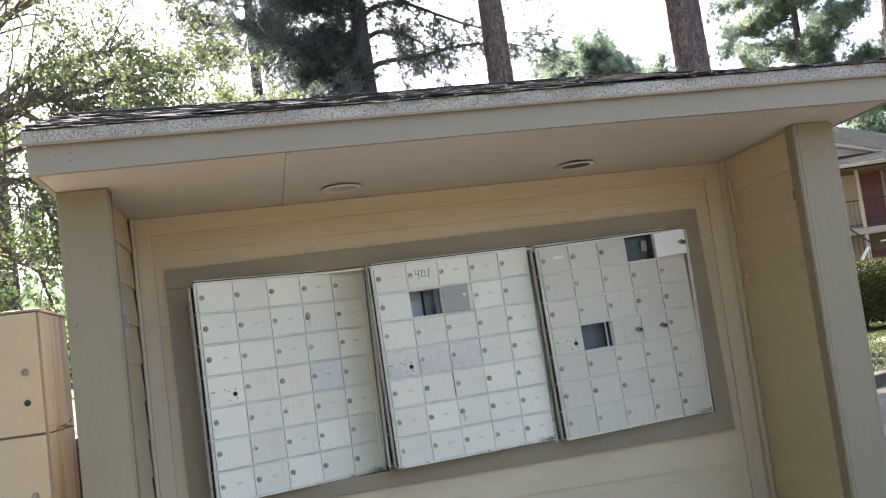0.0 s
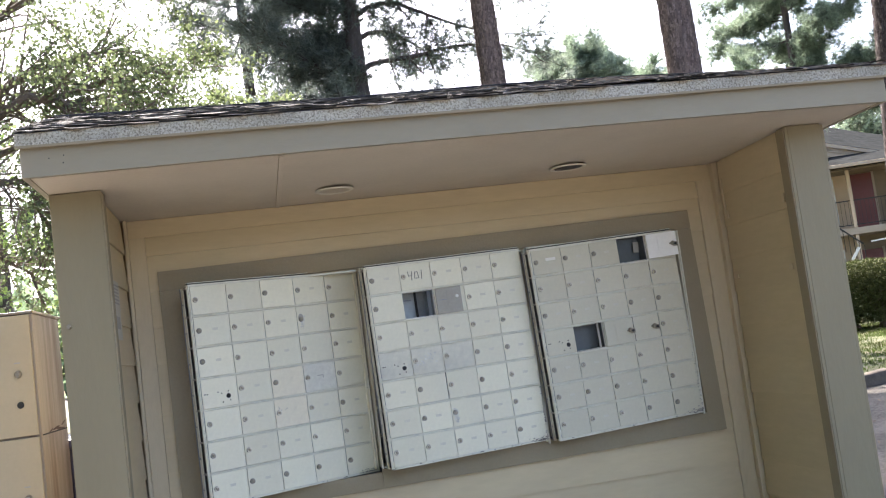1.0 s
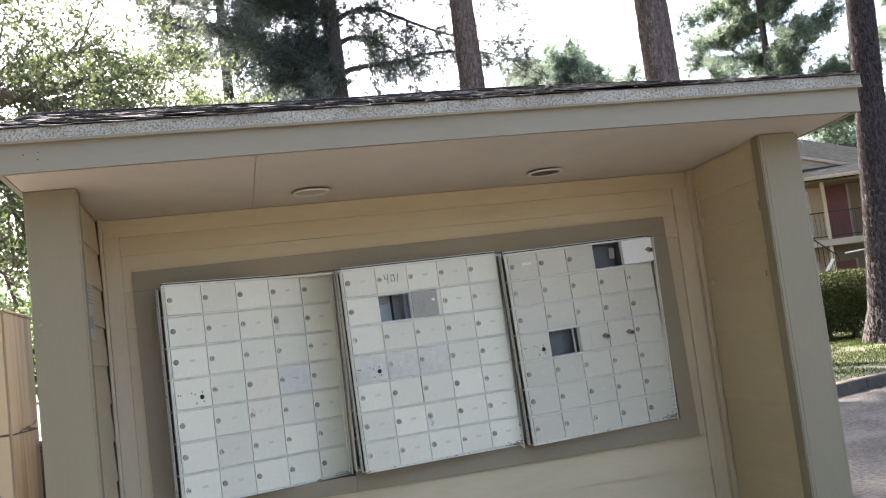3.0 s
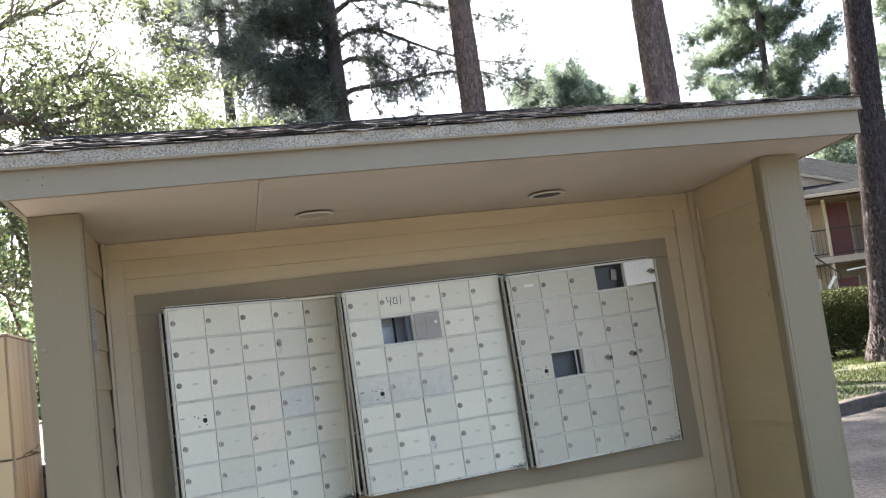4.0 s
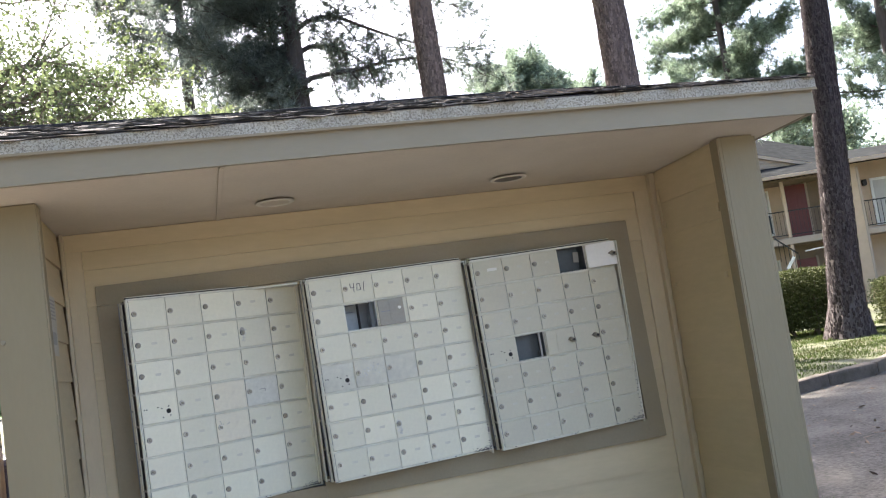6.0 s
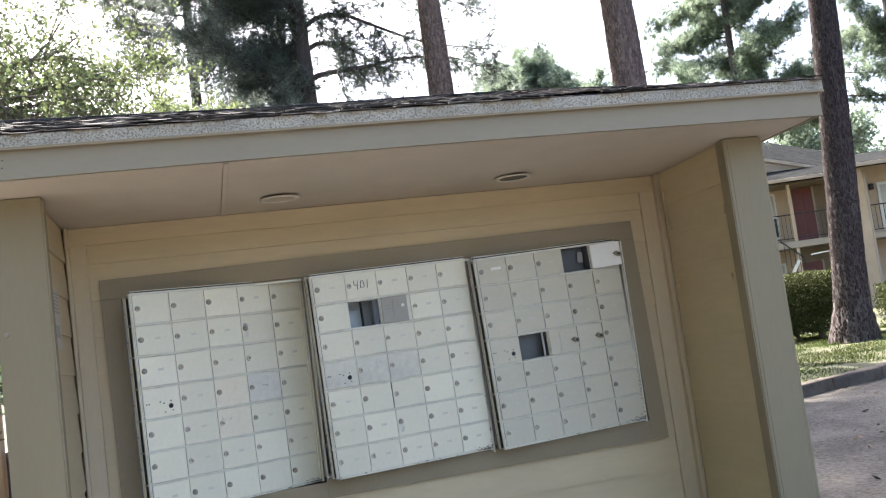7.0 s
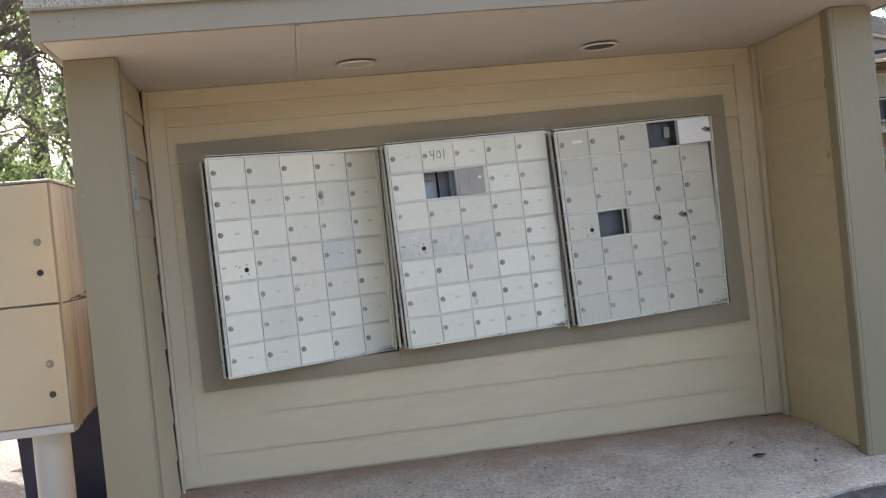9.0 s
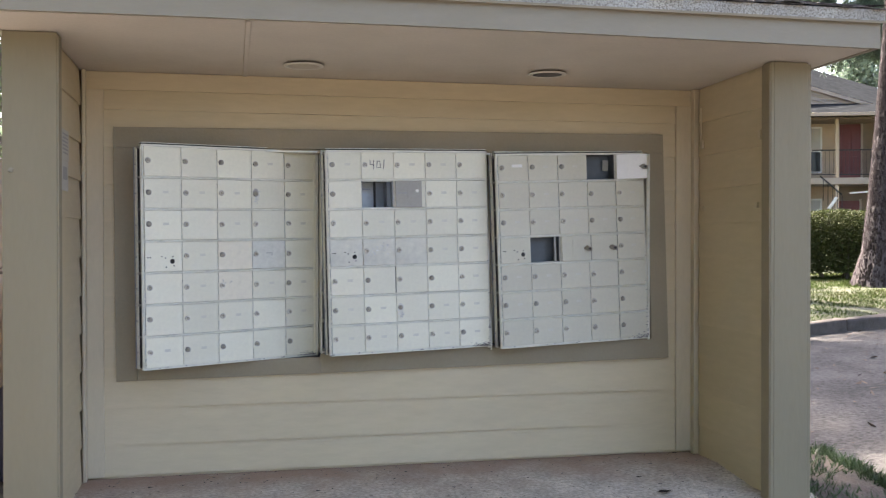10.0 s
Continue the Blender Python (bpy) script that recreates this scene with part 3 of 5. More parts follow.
                ob = part("shingle", rng.choice(metas), None, deck, m=pose(xc, y, z + (0.003 * rng.random() if r else -0.003), pitch - rng.uniform(0.0, 1.0) * (r > 0), 0.95 + rng.uniform(-0.5, 0.5), 1.6 * (rng.random() - 0.5)) @ Matrix.Diagonal((w / 0.231, 1 if f < 0.85 else 0.6, 1, 1)))
            x += 0.231
    for i in range(12):
        x = X0 - 0.012 + 0.308 * i
        tilt = math.degrees(math.atan2(ridge_z(x) - ridge_z(x + 0.308), 0.308))
        part("ridge_cap", box(0, 0.312, -0.06, 0.06, -0.012, 0.004, bevel=0.003), M_SHINGLE, deck, m=pose(x, RIDGE_Y + 0.02, ridge_z(x) + 0.004, 0, tilt, 0))


back_wall()
side_wall("left_side_wall", -0.03, 1, 0.012)
side_wall("right_side_wall", 3.182, -1, 0.0)
post("post", -0.201, 0.006)
post("post", 3.150, 3.340)
roof()


# mailbox surround: a taupe frame out of level, corners set to fit the camera's view
def surround():
    ob = thing("mailbox_surround", "flat taupe board frame round the mailboxes, slightly skewed", "trim frame")
    oTL, oTR, oBR, oBL = (0.128, 1.712), (2.978, 1.735), (3.014, 0.524), (0.140, 0.476)
    iTL, iTR, iBR, iBL = (0.236, 1.614), (2.888, 1.634), (2.916, 0.629), (0.238, 0.568)
    part("top_board", prism([(oTL[0], 1.614), oTL, oTR, (2.981, 1.6345)], -0.036, -0.014, bevel=0.0015), M_FRAME, ob)
    part("side_board", prism([oBL, (oTL[0], 1.6125), iTL, (iBL[0], 0.476 + 0.0015)], -0.035, -0.014, bevel=0.0015), M_FRAME, ob)
    part("side_board", prism([(iBR[0], 0.5225), iTR, (2.981, 1.633), oBR], -0.035, -0.014, bevel=0.0015), M_FRAME, ob)
    part("bottom_board", prism([(0.2395, 0.4775), (0.2395, 0.552), (1.1245, 0.573), (1.1245, 0.491)], -0.036, -0.014, bevel=0.0015), M_FRAME, ob)
    part("bottom_board", prism([(1.1255, 0.491), (1.1255, 0.588), (iBR[0] - 0.001, 0.629), (iBR[0] - 0.001, 0.5222)], -0.036, -0.014, bevel=0.0015), M_FRAME, ob)
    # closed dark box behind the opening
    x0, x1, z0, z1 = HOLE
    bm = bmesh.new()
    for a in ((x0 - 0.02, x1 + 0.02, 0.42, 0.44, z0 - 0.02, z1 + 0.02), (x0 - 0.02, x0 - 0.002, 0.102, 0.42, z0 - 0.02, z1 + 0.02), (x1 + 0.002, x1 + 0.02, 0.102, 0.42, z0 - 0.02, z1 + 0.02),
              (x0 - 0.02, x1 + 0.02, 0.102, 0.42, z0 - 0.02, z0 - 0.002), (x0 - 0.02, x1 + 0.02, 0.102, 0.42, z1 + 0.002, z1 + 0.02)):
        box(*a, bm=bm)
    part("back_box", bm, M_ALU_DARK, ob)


surround()


# ---- mailboxes ----
def lock_mesh():
    turn = Matrix.Rotation(radians(90), 4, "X")
    bm = cyl(0.0132, 0.0122, 0.006, Matrix.Translation((0, -0.003, 0)) @ turn, seg=18)
    cyl(0.0078, 0.0074, 0.004, Matrix.Translation((0, -0.0078, 0)) @ turn, seg=16, bm=bm)
    n0 = len(bm.faces)
    box(-0.0007, 0.0007, -0.0101, -0.0095, -0.0032, 0.0032, bm=bm)
    bm.faces.ensure_lookup_table()
    me = bpy.data.meshes.new("lock")
    bmesh.ops.recalc_face_normals(bm, faces=bm.faces)
    for i, f in enumerate(bm.faces):
        c = f.calc_center_median()
        f.material_index = 2 if i >= n0 else (1 if (c.y < -0.0059 and math.hypot(c.x, c.z) < 0.009) else 0)
    bm.to_mesh(me)
    bm.free()
    for m in (M_LOCK, M_LOCK_PLUG, M_LATCH):
        me.materials.append(m)
    return me


LOCK = lock_mesh()


def disc(r, y=0.0, x=0.0, z=0.0, seg=14, bm=None, t=0.0008):
    return cyl(r, r, t, Matrix.Translation((x, y, z)) @ Matrix.Rotation(radians(90), 4, "X"), seg=seg, bm=bm)


def cam_lock(m, parent):
    """The back of an opened door's lock: a nut and a bent latch arm."""
    bm = cyl(0.013, 0.012, 0.016, Matrix.Translation((0, -0.008, 0)) @ Matrix.Rotation(radians(90), 4, "X"), seg=8)
    box(-0.005, 0.020, -0.021, -0.0165, -0.018, 0.005, bm=bm, bevel=0.001)
    box(-0.022, -0.008, -0.010, -0.006, -0.004, 0.004, bm=bm, bevel=0.001)
    part("latch", bm, M_LATCH, parent, "bent dark brassy latch arm", m=m)
    part("nut", cyl(0.007, 0.007, 0.006, pose(0.006, -0.024, -0.004, 90, 0, 0), seg=6), M_BLACK, parent, "black latch nut", m=m)


def smudge(d, dw, dh, kind, rng):
    """Cloud of small grey rub marks on a door's face."""
    bm = bmesh.new()
    cx, cz, sx, sz, n = {"broken": (0.002, -0.02, 0.007, 0.016, 40), "scorched": (0.004, -0.006, 0.010, 0.016, 40), "smudged": (dw * 0.4, 0.01, 0.03, 0.014, 46)}.get(kind, (dw * 0.4, 0.005, 0.035, 0.026, 34))
    for _ in range(n):
        x, z = min(dw - 0.03, max(-0.017, rng.gauss(cx, sx))), min(dh / 2 - 0.008, max(-dh / 2 + 0.008, rng.gauss(cz, sz)))
        a, b = rng.uniform(0.002, 0.010), rng.uniform(0.0015, 0.006)
        vs = [bm.verts.new((x + a * math.cos(1.0472 * k) * rng.uniform(0.5, 1), -0.0037, z + b * math.sin(1.0472 * k) * rng.uniform(0.5, 1))) for k in range(6)]
        ws = [bm.verts.new((v.co.x, -0.0030, v.co.z)) for v in vs]
        bm.faces.new(vs)
        for k in range(6):
            bm.faces.new((vs[k], ws[k], ws[(k + 1) % 6], vs[(k + 1) % 6]))
    tagged(part("rub_marks", bm, M_SMUDGE, d), "grey rub marks", kind="stuff")


def grime(unit, P, L, R, T, B, rng):
    """Flecks of dirt along the panel's lower edge, thickest at its lower right corner."""
    bm = bmesh.new()
    for _ in range(90):
        if rng.random() < 0.6:
            x, z = R - abs(rng.gauss(0, 0.045)) - 0.004, B + 0.006 + abs(rng.gauss(0, 0.010))
        elif rng.random() < 0.6:
            x, z = R - 0.003 - abs(rng.gauss(0, 0.004)), B + abs(rng.gauss(0, 0.2))
        else:
            x, z = rng.uniform(L, R), B + 0.004 + abs(rng.gauss(0, 0.003))
        w, h = rng.uniform(0.002, 0.009), rng.uniform(0.001, 0.0035)
        n = 5
        top = [bm.verts.new((min(R, x + w * math.cos(6.283 * k / n) * rng.uniform(0.5, 1)), -0.0062, z + h * math.sin(6.283 * k / n) * rng.uniform(0.5, 1))) for k in range(n)]
        low = [bm.verts.new((v.co.x, -0.0018, v.co.z)) for v in top]
        bm.faces.new(top)
        for k in range(n):
            bm.faces.new((top[k], low[k], low[(k + 1) % n], top[(k + 1) % n]))
    tagged(part("grime", bm, M_GRIME, unit, m=P), "dark dirt flecks on the lower rail", kind="stuff")


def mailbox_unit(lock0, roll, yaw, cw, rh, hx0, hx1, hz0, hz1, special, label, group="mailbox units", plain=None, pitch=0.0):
    """Five columns by seven rows of doors on a master panel that is hinged at its right edge and stands ajar; pitch and
    pose are scaled per unit to fit the camera's view.
    """
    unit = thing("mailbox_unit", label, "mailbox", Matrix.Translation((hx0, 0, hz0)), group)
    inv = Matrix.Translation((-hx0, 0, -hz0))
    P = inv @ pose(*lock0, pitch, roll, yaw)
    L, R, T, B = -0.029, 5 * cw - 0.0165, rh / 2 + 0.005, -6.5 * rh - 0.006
    # fixed housing in the wall, with its shelves
    bm = bmesh.new()
    w, h = hx1 - hx0, hz1 - hz0
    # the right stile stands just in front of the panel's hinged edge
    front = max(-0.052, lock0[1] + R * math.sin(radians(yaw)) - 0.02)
    for a in ((0, 0.007, -0.052, 0.095, 0, h), (w - 0.009, w, front, 0.13, 0, h), (0.0112, w - 0.0112, -0.052, 0.095, h - 0.010, h), (0.0112, w - 0.0112, front + 0.03, 0.125, 0, 0.010)):
        box(*a, bm=bm, bevel=0.0012)
    part("housing", bm, M_ALU_FRAME, unit)
    part("inner_stile", box(w - 0.021, w - 0.0145, front - 0.006, 0.125, 0.012, h - 0.012, bevel=0.001), M_ALU, unit)
    for k in range(1, 7):
        part("shelf", box(0.013, w - 0.03, 0.115, 0.3, h * k / 7 - 0.002, h * k / 7 + 0.002), M_ALU_FRAME, unit)
    # master panel
    bm = bmesh.new()
    box(L, L + 0.0065, -0.002, 0.036, B, T, bm=bm, bevel=0.001)
    box(R - 0.005, R, -0.002, 0.036, B, T, bm=bm, bevel=0.001)
    box(L + 0.0067, R - 0.0052, -0.002, 0.036, T - 0.0102, T, bm=bm, bevel=0.001)
    box(L + 0.0067, R - 0.0052, -0.002, 0.036, B, B + 0.0112, bm=bm, bevel=0.001)
    for r in range(6):
        z = -(r + 0.5) * rh
        box(L + 0.0068, R - 0.0053, -0.0035, 0.03, z - 0.0042, z + 0.0042, bm=bm, bevel=0.001)
        box(L + 0.0069, R - 0.0054, 0.006, 0.029, z - 0.0075, z + 0.0075, bm=bm)
    for c in range(1, 5):
        x = c * cw - 0.021
        for r in range(7):
            z = -r * rh
            box(x - 0.0022, x + 0.0022, 0.004, 0.03, z - rh / 2 + 0.007, z + rh / 2 - 0.007, bm=bm)
    part("front_panel", bm, M_ALU_FRAME, unit, "aluminium grid panel standing ajar", m=P)
    # black strip for the shaded gap, and thin pale lip, over the panel
    part("top_joint", box(L + 0.004, R - 0.004, 0.012, 0.03, T + 0.0003, T + 0.006), M_BLACK, unit, m=P)
    part("top_lip", box(L + 0.002, R - 0.002, 0.006, 0.03, T + 0.0063, T + 0.0098, bevel=0.0008), M_ALU_FRAME, unit, m=P)
    # return edge of the panel: a pale lip, a dark slot crossed by tabs, and the lock bar behind it
    part("panel_flange", box(L - 0.005, L - 0.0005, 0.001, 0.014, B + 0.004, T - 0.004, bevel=0.001), M_ALU_FRAME, unit, m=P)
    # black plate stands in for the shade inside the slot
    part("slot_back", box(L - 0.003, L - 0.0005, 0.0145, 0.050, B + 0.01, T - 0.01), M_BLACK, unit, m=P)
    part("lock_bar", box(L - 0.0075, L - 0.0005, 0.0505, 0.078, B + 0.002, T - 0.012, bevel=0.001), M_ALU_FRAME, unit, m=P)
    part("bar_back", box(L - 0.0095, L - 0.0005, 0.0785, 0.088, B + 0.002, T - 0.012), M_ALU_DARK, unit, m=P)
    for k in range(7):
        z = -(k - 0.5) * rh - (0.012 if k == 0 else 0)
        part("hinge_tab", box(L - 0.008, L - 0.0032, 0.0145, 0.050, z - 0.004, z + 0.004, bevel=0.0008), M_ALU_GREY, unit, m=P)
        part("tab_screw", cyl(0.004, 0.004, 0.003, Matrix.Translation((L - 0.0085, 0.064, z - rh * 0.5)) @ Matrix.Rotation(radians(90), 4, "Y"), seg=8), M_ALU_DARK, unit, m=P)
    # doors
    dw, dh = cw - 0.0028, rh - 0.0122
    base = box(-0.0205, dw - 0.0205, -0.0035, 0.0, -dh / 2, dh / 2, bevel=0.0012)
    mesh_door = {}

    def door_mesh(material):
        if material not in mesh_door:
            me = to_mesh("mailbox_door", base.copy())
            me.materials.append(material)
            mesh_door[material] = me
        return mesh_door[material]

    rng = random.Random(int(lock0[0] * 100))
    for r in range(7):
        for c in range(5):
            kind = special.get((r, c), "plain")
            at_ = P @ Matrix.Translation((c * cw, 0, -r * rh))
            if kind.startswith("open"):
                # empty compartment behind the missing front
                bm = bmesh.new()
                x0, x1, z0, z1 = -0.02, dw - 0.021, -dh / 2, dh / 2
                back = 0.16 if kind == "open_bright" else 0.07
                for a in ((x0, x0 + 0.003, 0.004, back, z0, z1), (x1 - 0.003, x1, 0.004, back, z0, z1), (x0, x1, 0.004, back, z0 - 0.003, z0), (x0, x1, 0.004, back, z1, z1 + 0.003), (x0, x1, back, back + 0.003, z0, z1)):
                    box(*a, bm=bm)
                # lit and dark interiors differ by colour, not by the light inside
                part("compartment", bm, M_BOX_LIT if kind == "open_bright" else M_VOID, unit, "empty open grey compartment", m=at_)
                if kind == "open_bright":
                    part("divider", box(dw * 0.33, dw * 0.37, 0.03, 0.05, -dh / 2, dh / 2), M_BLACK, unit, m=at_)
                    # added darker plate; its colour is the shade on the box's right half
                    part("side_plate", box(dw * 0.70, dw * 0.83, 0.02, 0.024, -dh / 2, dh / 2), M_VOID, unit, m=at_)
                    part("ledge", box(-0.016, dw * 0.33, 0.10, 0.15, dh * 0.22, dh * 0.25), M_ALU_DARK, unit, m=at_)
                if kind == "open_mail":
                    part("envelope", box(dw * 0.60, dw * 0.80, 0.050, 0.052, -dh * 0.04, dh * 0.40), M_ALU_GREY, unit, m=at_ @ pose(0, 0, 0, 0, 6, 0))
                if kind == "open":
                    # added paler plate stands in for the lit inner wall
                    part("side_plate", box(dw * 0.72, dw * 0.79, 0.012, 0.016, -dh / 2, dh / 2), M_ALU_GREY, unit, m=at_)
                # the door, swung round flat over its neighbour
                # the top right door is painted white for the light it catches
                col = {"open_bright": M_ALU_GREY, "open_white": M_WHITE, "open_mail": M_WHITE, "open": plain or M_ALU}[kind]
                flip = P @ Matrix.Translation((c * cw + dw - 0.012, -0.007, -r * rh)) @ pose(0, 0, 0, 0, 0, -2.5 if kind != "open_mail" else -13)
                wd = 0.83 if kind == "open_bright" else 1.0
                d = part("open_door", box(0.0, dw * wd, -0.004, 0.0, -dh / 2, dh / 2, bevel=0.001), col, unit, "opened mailbox door showing its bare back", m=flip)
                part("stiffener", box(dw * 0.36, dw * 0.37, -0.0055, -0.0042, -dh / 2 + 0.01, dh / 2 - 0.01), col, d)
                if kind == "open_bright":
                    bm = disc(0.0085, -0.005, dw * wd - 0.024, dh * 0.12)
                    part("lock_hole", bm, M_WHITE, d)
                    part("stiffener", box(0.012, dw * 0.36, -0.005, -0.0042, 0.004, 0.007), M_ALU_DARK, d)
                else:
                    cam_lock(Matrix.Translation((dw - 0.022, -0.004, 0.0)), d)
                if kind == "open":
                    # black strip for the shade in the gap past the opened door
                    part("dark_gap", box(dw * wd + 0.0003, dw * wd + 0.0032, -0.003, 0.0, -dh / 2, dh / 2 + 0.003), M_BLACK, d)
                continue
            mat_ = {"bare": M_ALU_BARE, "slot_dirty": M_ALU_CLOUD, "dirty": M_ALU_CLOUD, "smudged": M_ALU_CLOUD, "cream": M_ALU_CREAM, "cream_plain": M_ALU_CREAM}.get(kind, plain or M_ALU)
            tilt = pose(0, -0.0005 - 0.001 * rng.random(), 0, 0.15 * (rng.random() - 0.5), 0.25 * (rng.random() - 0.5), 0.5 * (rng.random() - 0.5))
            d = part("mailbox_door", door_mesh(mat_), None, unit, m=at_ @ tilt)
            if kind.startswith("slot"):
                part("round_hole", disc(0.0115, -0.0042, dw * 0.62, -dh * 0.16), M_BLACK, d, "round hole of a removed lock")
                for x, z in ((0.03, 0.0), (0.095, 0.0), (0.40, 0.03), (0.50, -0.03), (0.70, 0.02), (0.52, -0.34), (0.73, -0.30)):
                    part("screw_hole", disc(0.0034, -0.0042, x * dw - 0.012, z * dh - 0.002, seg=8), M_BLACK, d)
            elif kind == "cam":
                cam_lock(Matrix.Translation((dw - 0.052, -0.0036, 0.0)), d)
            elif kind == "flipped":
                pass
            else:
                part("lock", LOCK, None, d, m=pose(rng.gauss(0, 0.0006), -0.0036, rng.gauss(0.004, 0.001), 0, rng.uniform(-40, 40), 0))
            if kind == "marked":
                for dx, dz, ww, hh, tl in ((0.025, 0.012, 0.003, 0.024, -4), (0.034, 0.001, 0.019, 0.003, 0), (0.043, 0.0, 0.003, 0.046, 5), (0.060, 0.002, 0.003, 0.034, 8), (0.077, 0.002, 0.003, 0.034, -6),
                                           (0.0685, 0.018, 0.014, 0.003, 0), (0.0685, -0.014, 0.014, 0.003, 0), (0.096, 0.002, 0.003, 0.046, 5)):
                    part("marker_stroke", box(-ww / 2, ww / 2, -0.0006, 0.0006, -hh / 2, hh / 2), M_INK, d, m=pose(dx, -0.0042, dz + 0.004, 0, tl, 0))
            if kind == "sticker":
                part("sticker", box(0.055, 0.112, -0.0044, -0.0036, 0.004, 0.019), M_WHITE, d, "small white blank sticker")
            if kind == "bare":
                for a in ((0.052, 0.086, 0.006, 0.010), (0.083, 0.087, -0.006, 0.006)):
                    part("scratch", box(a[0], a[1], -0.0042, -0.0034, a[2], a[3]), M_GREY_INK, d)
            if kind == "ajar":
                # black strip for the shade where this door stands ajar
                part("dark_gap", box(dw - 0.0225, dw - 0.0195, -0.004, -0.0005, -dh / 2 + 0.003, dh / 2 + 0.004), M_BLACK, d)
            if kind == "cream":
                for x, z, tl in ((0.012, 0.012, 30), (0.004, 0.026, -20), (0.042, 0.018, 60)):
                    part("scuff", box(-0.0012, 0.0012, -0.0042, -0.0034, -0.009, 0.009), M_GREY_INK, d, m=pose(x, 0, z, 0, tl, 0))
            if kind in ("smudged", "broken", "scorched"):
                smudge(d, dw, dh, kind, rng)
            if kind in ("scorched", "broken"):
                bm = disc(0.019, -0.0040, 0.001, 0.012 if kind == "scorched" else 0.006)
                for v in bm.verts:
                    v.co.x *= 0.75
                    v.co.z = v.co.z * (1.7 if v.co.z < 0 else 1.0)
                part("smear", bm, M_GREY_INK if kind == "scorched" else M_ALU_BARE, d, "dark smeared lock surround")
            if kind == "plain" and rng.random() < 0.7:
                part("faded_number", box(dw * 0.38, dw * 0.38 + 0.028, -0.0040, -0.0036, 0.0, 0.012), M_FAINT, d)
    base.free()
    grime(unit, P, L, R, T, B, rng)
    return unit


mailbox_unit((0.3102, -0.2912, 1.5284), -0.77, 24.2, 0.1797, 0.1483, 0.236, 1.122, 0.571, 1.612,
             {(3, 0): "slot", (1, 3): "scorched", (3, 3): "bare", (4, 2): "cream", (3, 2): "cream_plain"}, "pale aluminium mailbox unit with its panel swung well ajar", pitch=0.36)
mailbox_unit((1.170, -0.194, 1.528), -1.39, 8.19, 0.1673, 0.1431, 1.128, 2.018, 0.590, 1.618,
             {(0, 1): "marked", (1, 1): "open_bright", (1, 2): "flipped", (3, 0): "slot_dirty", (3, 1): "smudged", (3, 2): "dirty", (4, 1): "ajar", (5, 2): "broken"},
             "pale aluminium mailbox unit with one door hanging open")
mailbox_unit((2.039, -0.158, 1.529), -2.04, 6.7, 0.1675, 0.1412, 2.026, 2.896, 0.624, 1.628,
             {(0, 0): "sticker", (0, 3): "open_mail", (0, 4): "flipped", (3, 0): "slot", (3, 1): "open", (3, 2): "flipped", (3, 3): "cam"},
             "slightly darker pale aluminium mailbox unit with two empty open boxes", plain=M_ALU_MID)


# ---- recessed lights ----
def recessed_light(x, y, material, ring, label):
    ob = thing("recessed_light", label, "ceiling light", Matrix.Translation((x, y, ZS)), "soffit lights")
    bm = bmesh.new()
    prof = [(0.073, -0.002), (0.075, -0.006), (0.084, -0.008), (0.092, -0.005), (0.095, -0.0005), (0.073, -0.0005)]
    rings = [[bm.verts.new((r * math.cos(a), r * math.sin(a), z)) for r, z in prof] for a in (2 * math.pi * k / 32 for k in range(32))]
    for k in range(32):
        a, b = rings[k], rings[(k + 1) % 32]
        for i in range(6):
            bm.faces.new((a[i], b[i], b[(i + 1) % 6], a[(i + 1) % 6]))
    part("trim_ring", bm, ring, ob, "pale enamelled trim ring", smooth=True)
    part("lens", cyl(0.073, 0.073, 0.002, Matrix.Translation((0, 0, -0.0022)), seg=32), material, ob)
    return ob


recessed_light(1.022, -0.362, M_LENS, M_RING, "recessed soffit light with a pale unlit lens")
# flat disc; the empty can's shade is put into its dark colour
recessed_light(2.216, -0.366, M_CAN, M_RING, "recessed soffit light, its shaded empty can drawn as a dark disc")


# ---- small things on the kiosk ----
def notice(m):
    ob = thing("notice_sheet", "greyish printed notice sheets taped to the siding", "notice", m)
    part("sheet", box(0, 0.003, -0.185, 0, -0.13, 0, bevel=0.0008), M_NOTICE, ob)
    part("sheet", box(0.0005, 0.0035, -0.20, -0.02, -0.262, -0.132, bevel=0.0008), M_NOTICE, ob)
    for k in range(6):
        part("print_line", box(0.003, 0.0042, -0.165 + 0.01 * (k % 2), -0.03, -0.024 - 0.016 * k, -0.017 - 0.016 * k), M_NOTICE_INK, ob)
    part("print_block", box(0.0035, 0.0046, -0.16, -0.06, -0.215, -0.16), M_NOTICE_INK, ob)


notice(pose(-0.0105, -0.470, 1.636, 0, 0, 0))


def siding_clip(x, y, z, h, w, label):
    ob = part("siding_clip", box(-0.009, 0.0, -w, w, -h / 2, h / 2, bevel=0.0015), M_CORNER, m=Matrix.Translation((x, y, z)))
    tagged(ob, label, "clip", "siding clips")


for x, y, z, h, w in ((3.162, -0.140, 1.675, 0.045, 0.010), (3.165, -0.138, 1.334, 0.024, 0.014), (3.165, -0.730, 1.667, 0.045, 0.011), (3.165, -0.699, 1.332, 0.028, 0.014)):
    siding_clip(x, y, z, h, w, "pale broken siding clip on the side wall")
siding_clip(3.163, -0.122, 1.775, 0.20, 0.0025, "thin pale unpainted batten edge on the side wall")

tagged(part("post_knob", cyl(0.011, 0.008, 0.012, pose(0, 0, 0, 90, 0, 0), seg=14, bevel=0.002), M_FASCIA, m=Matrix.Translation((-0.168, -0.856, 1.44))), "small pale screw cap on the post", "screw cap")


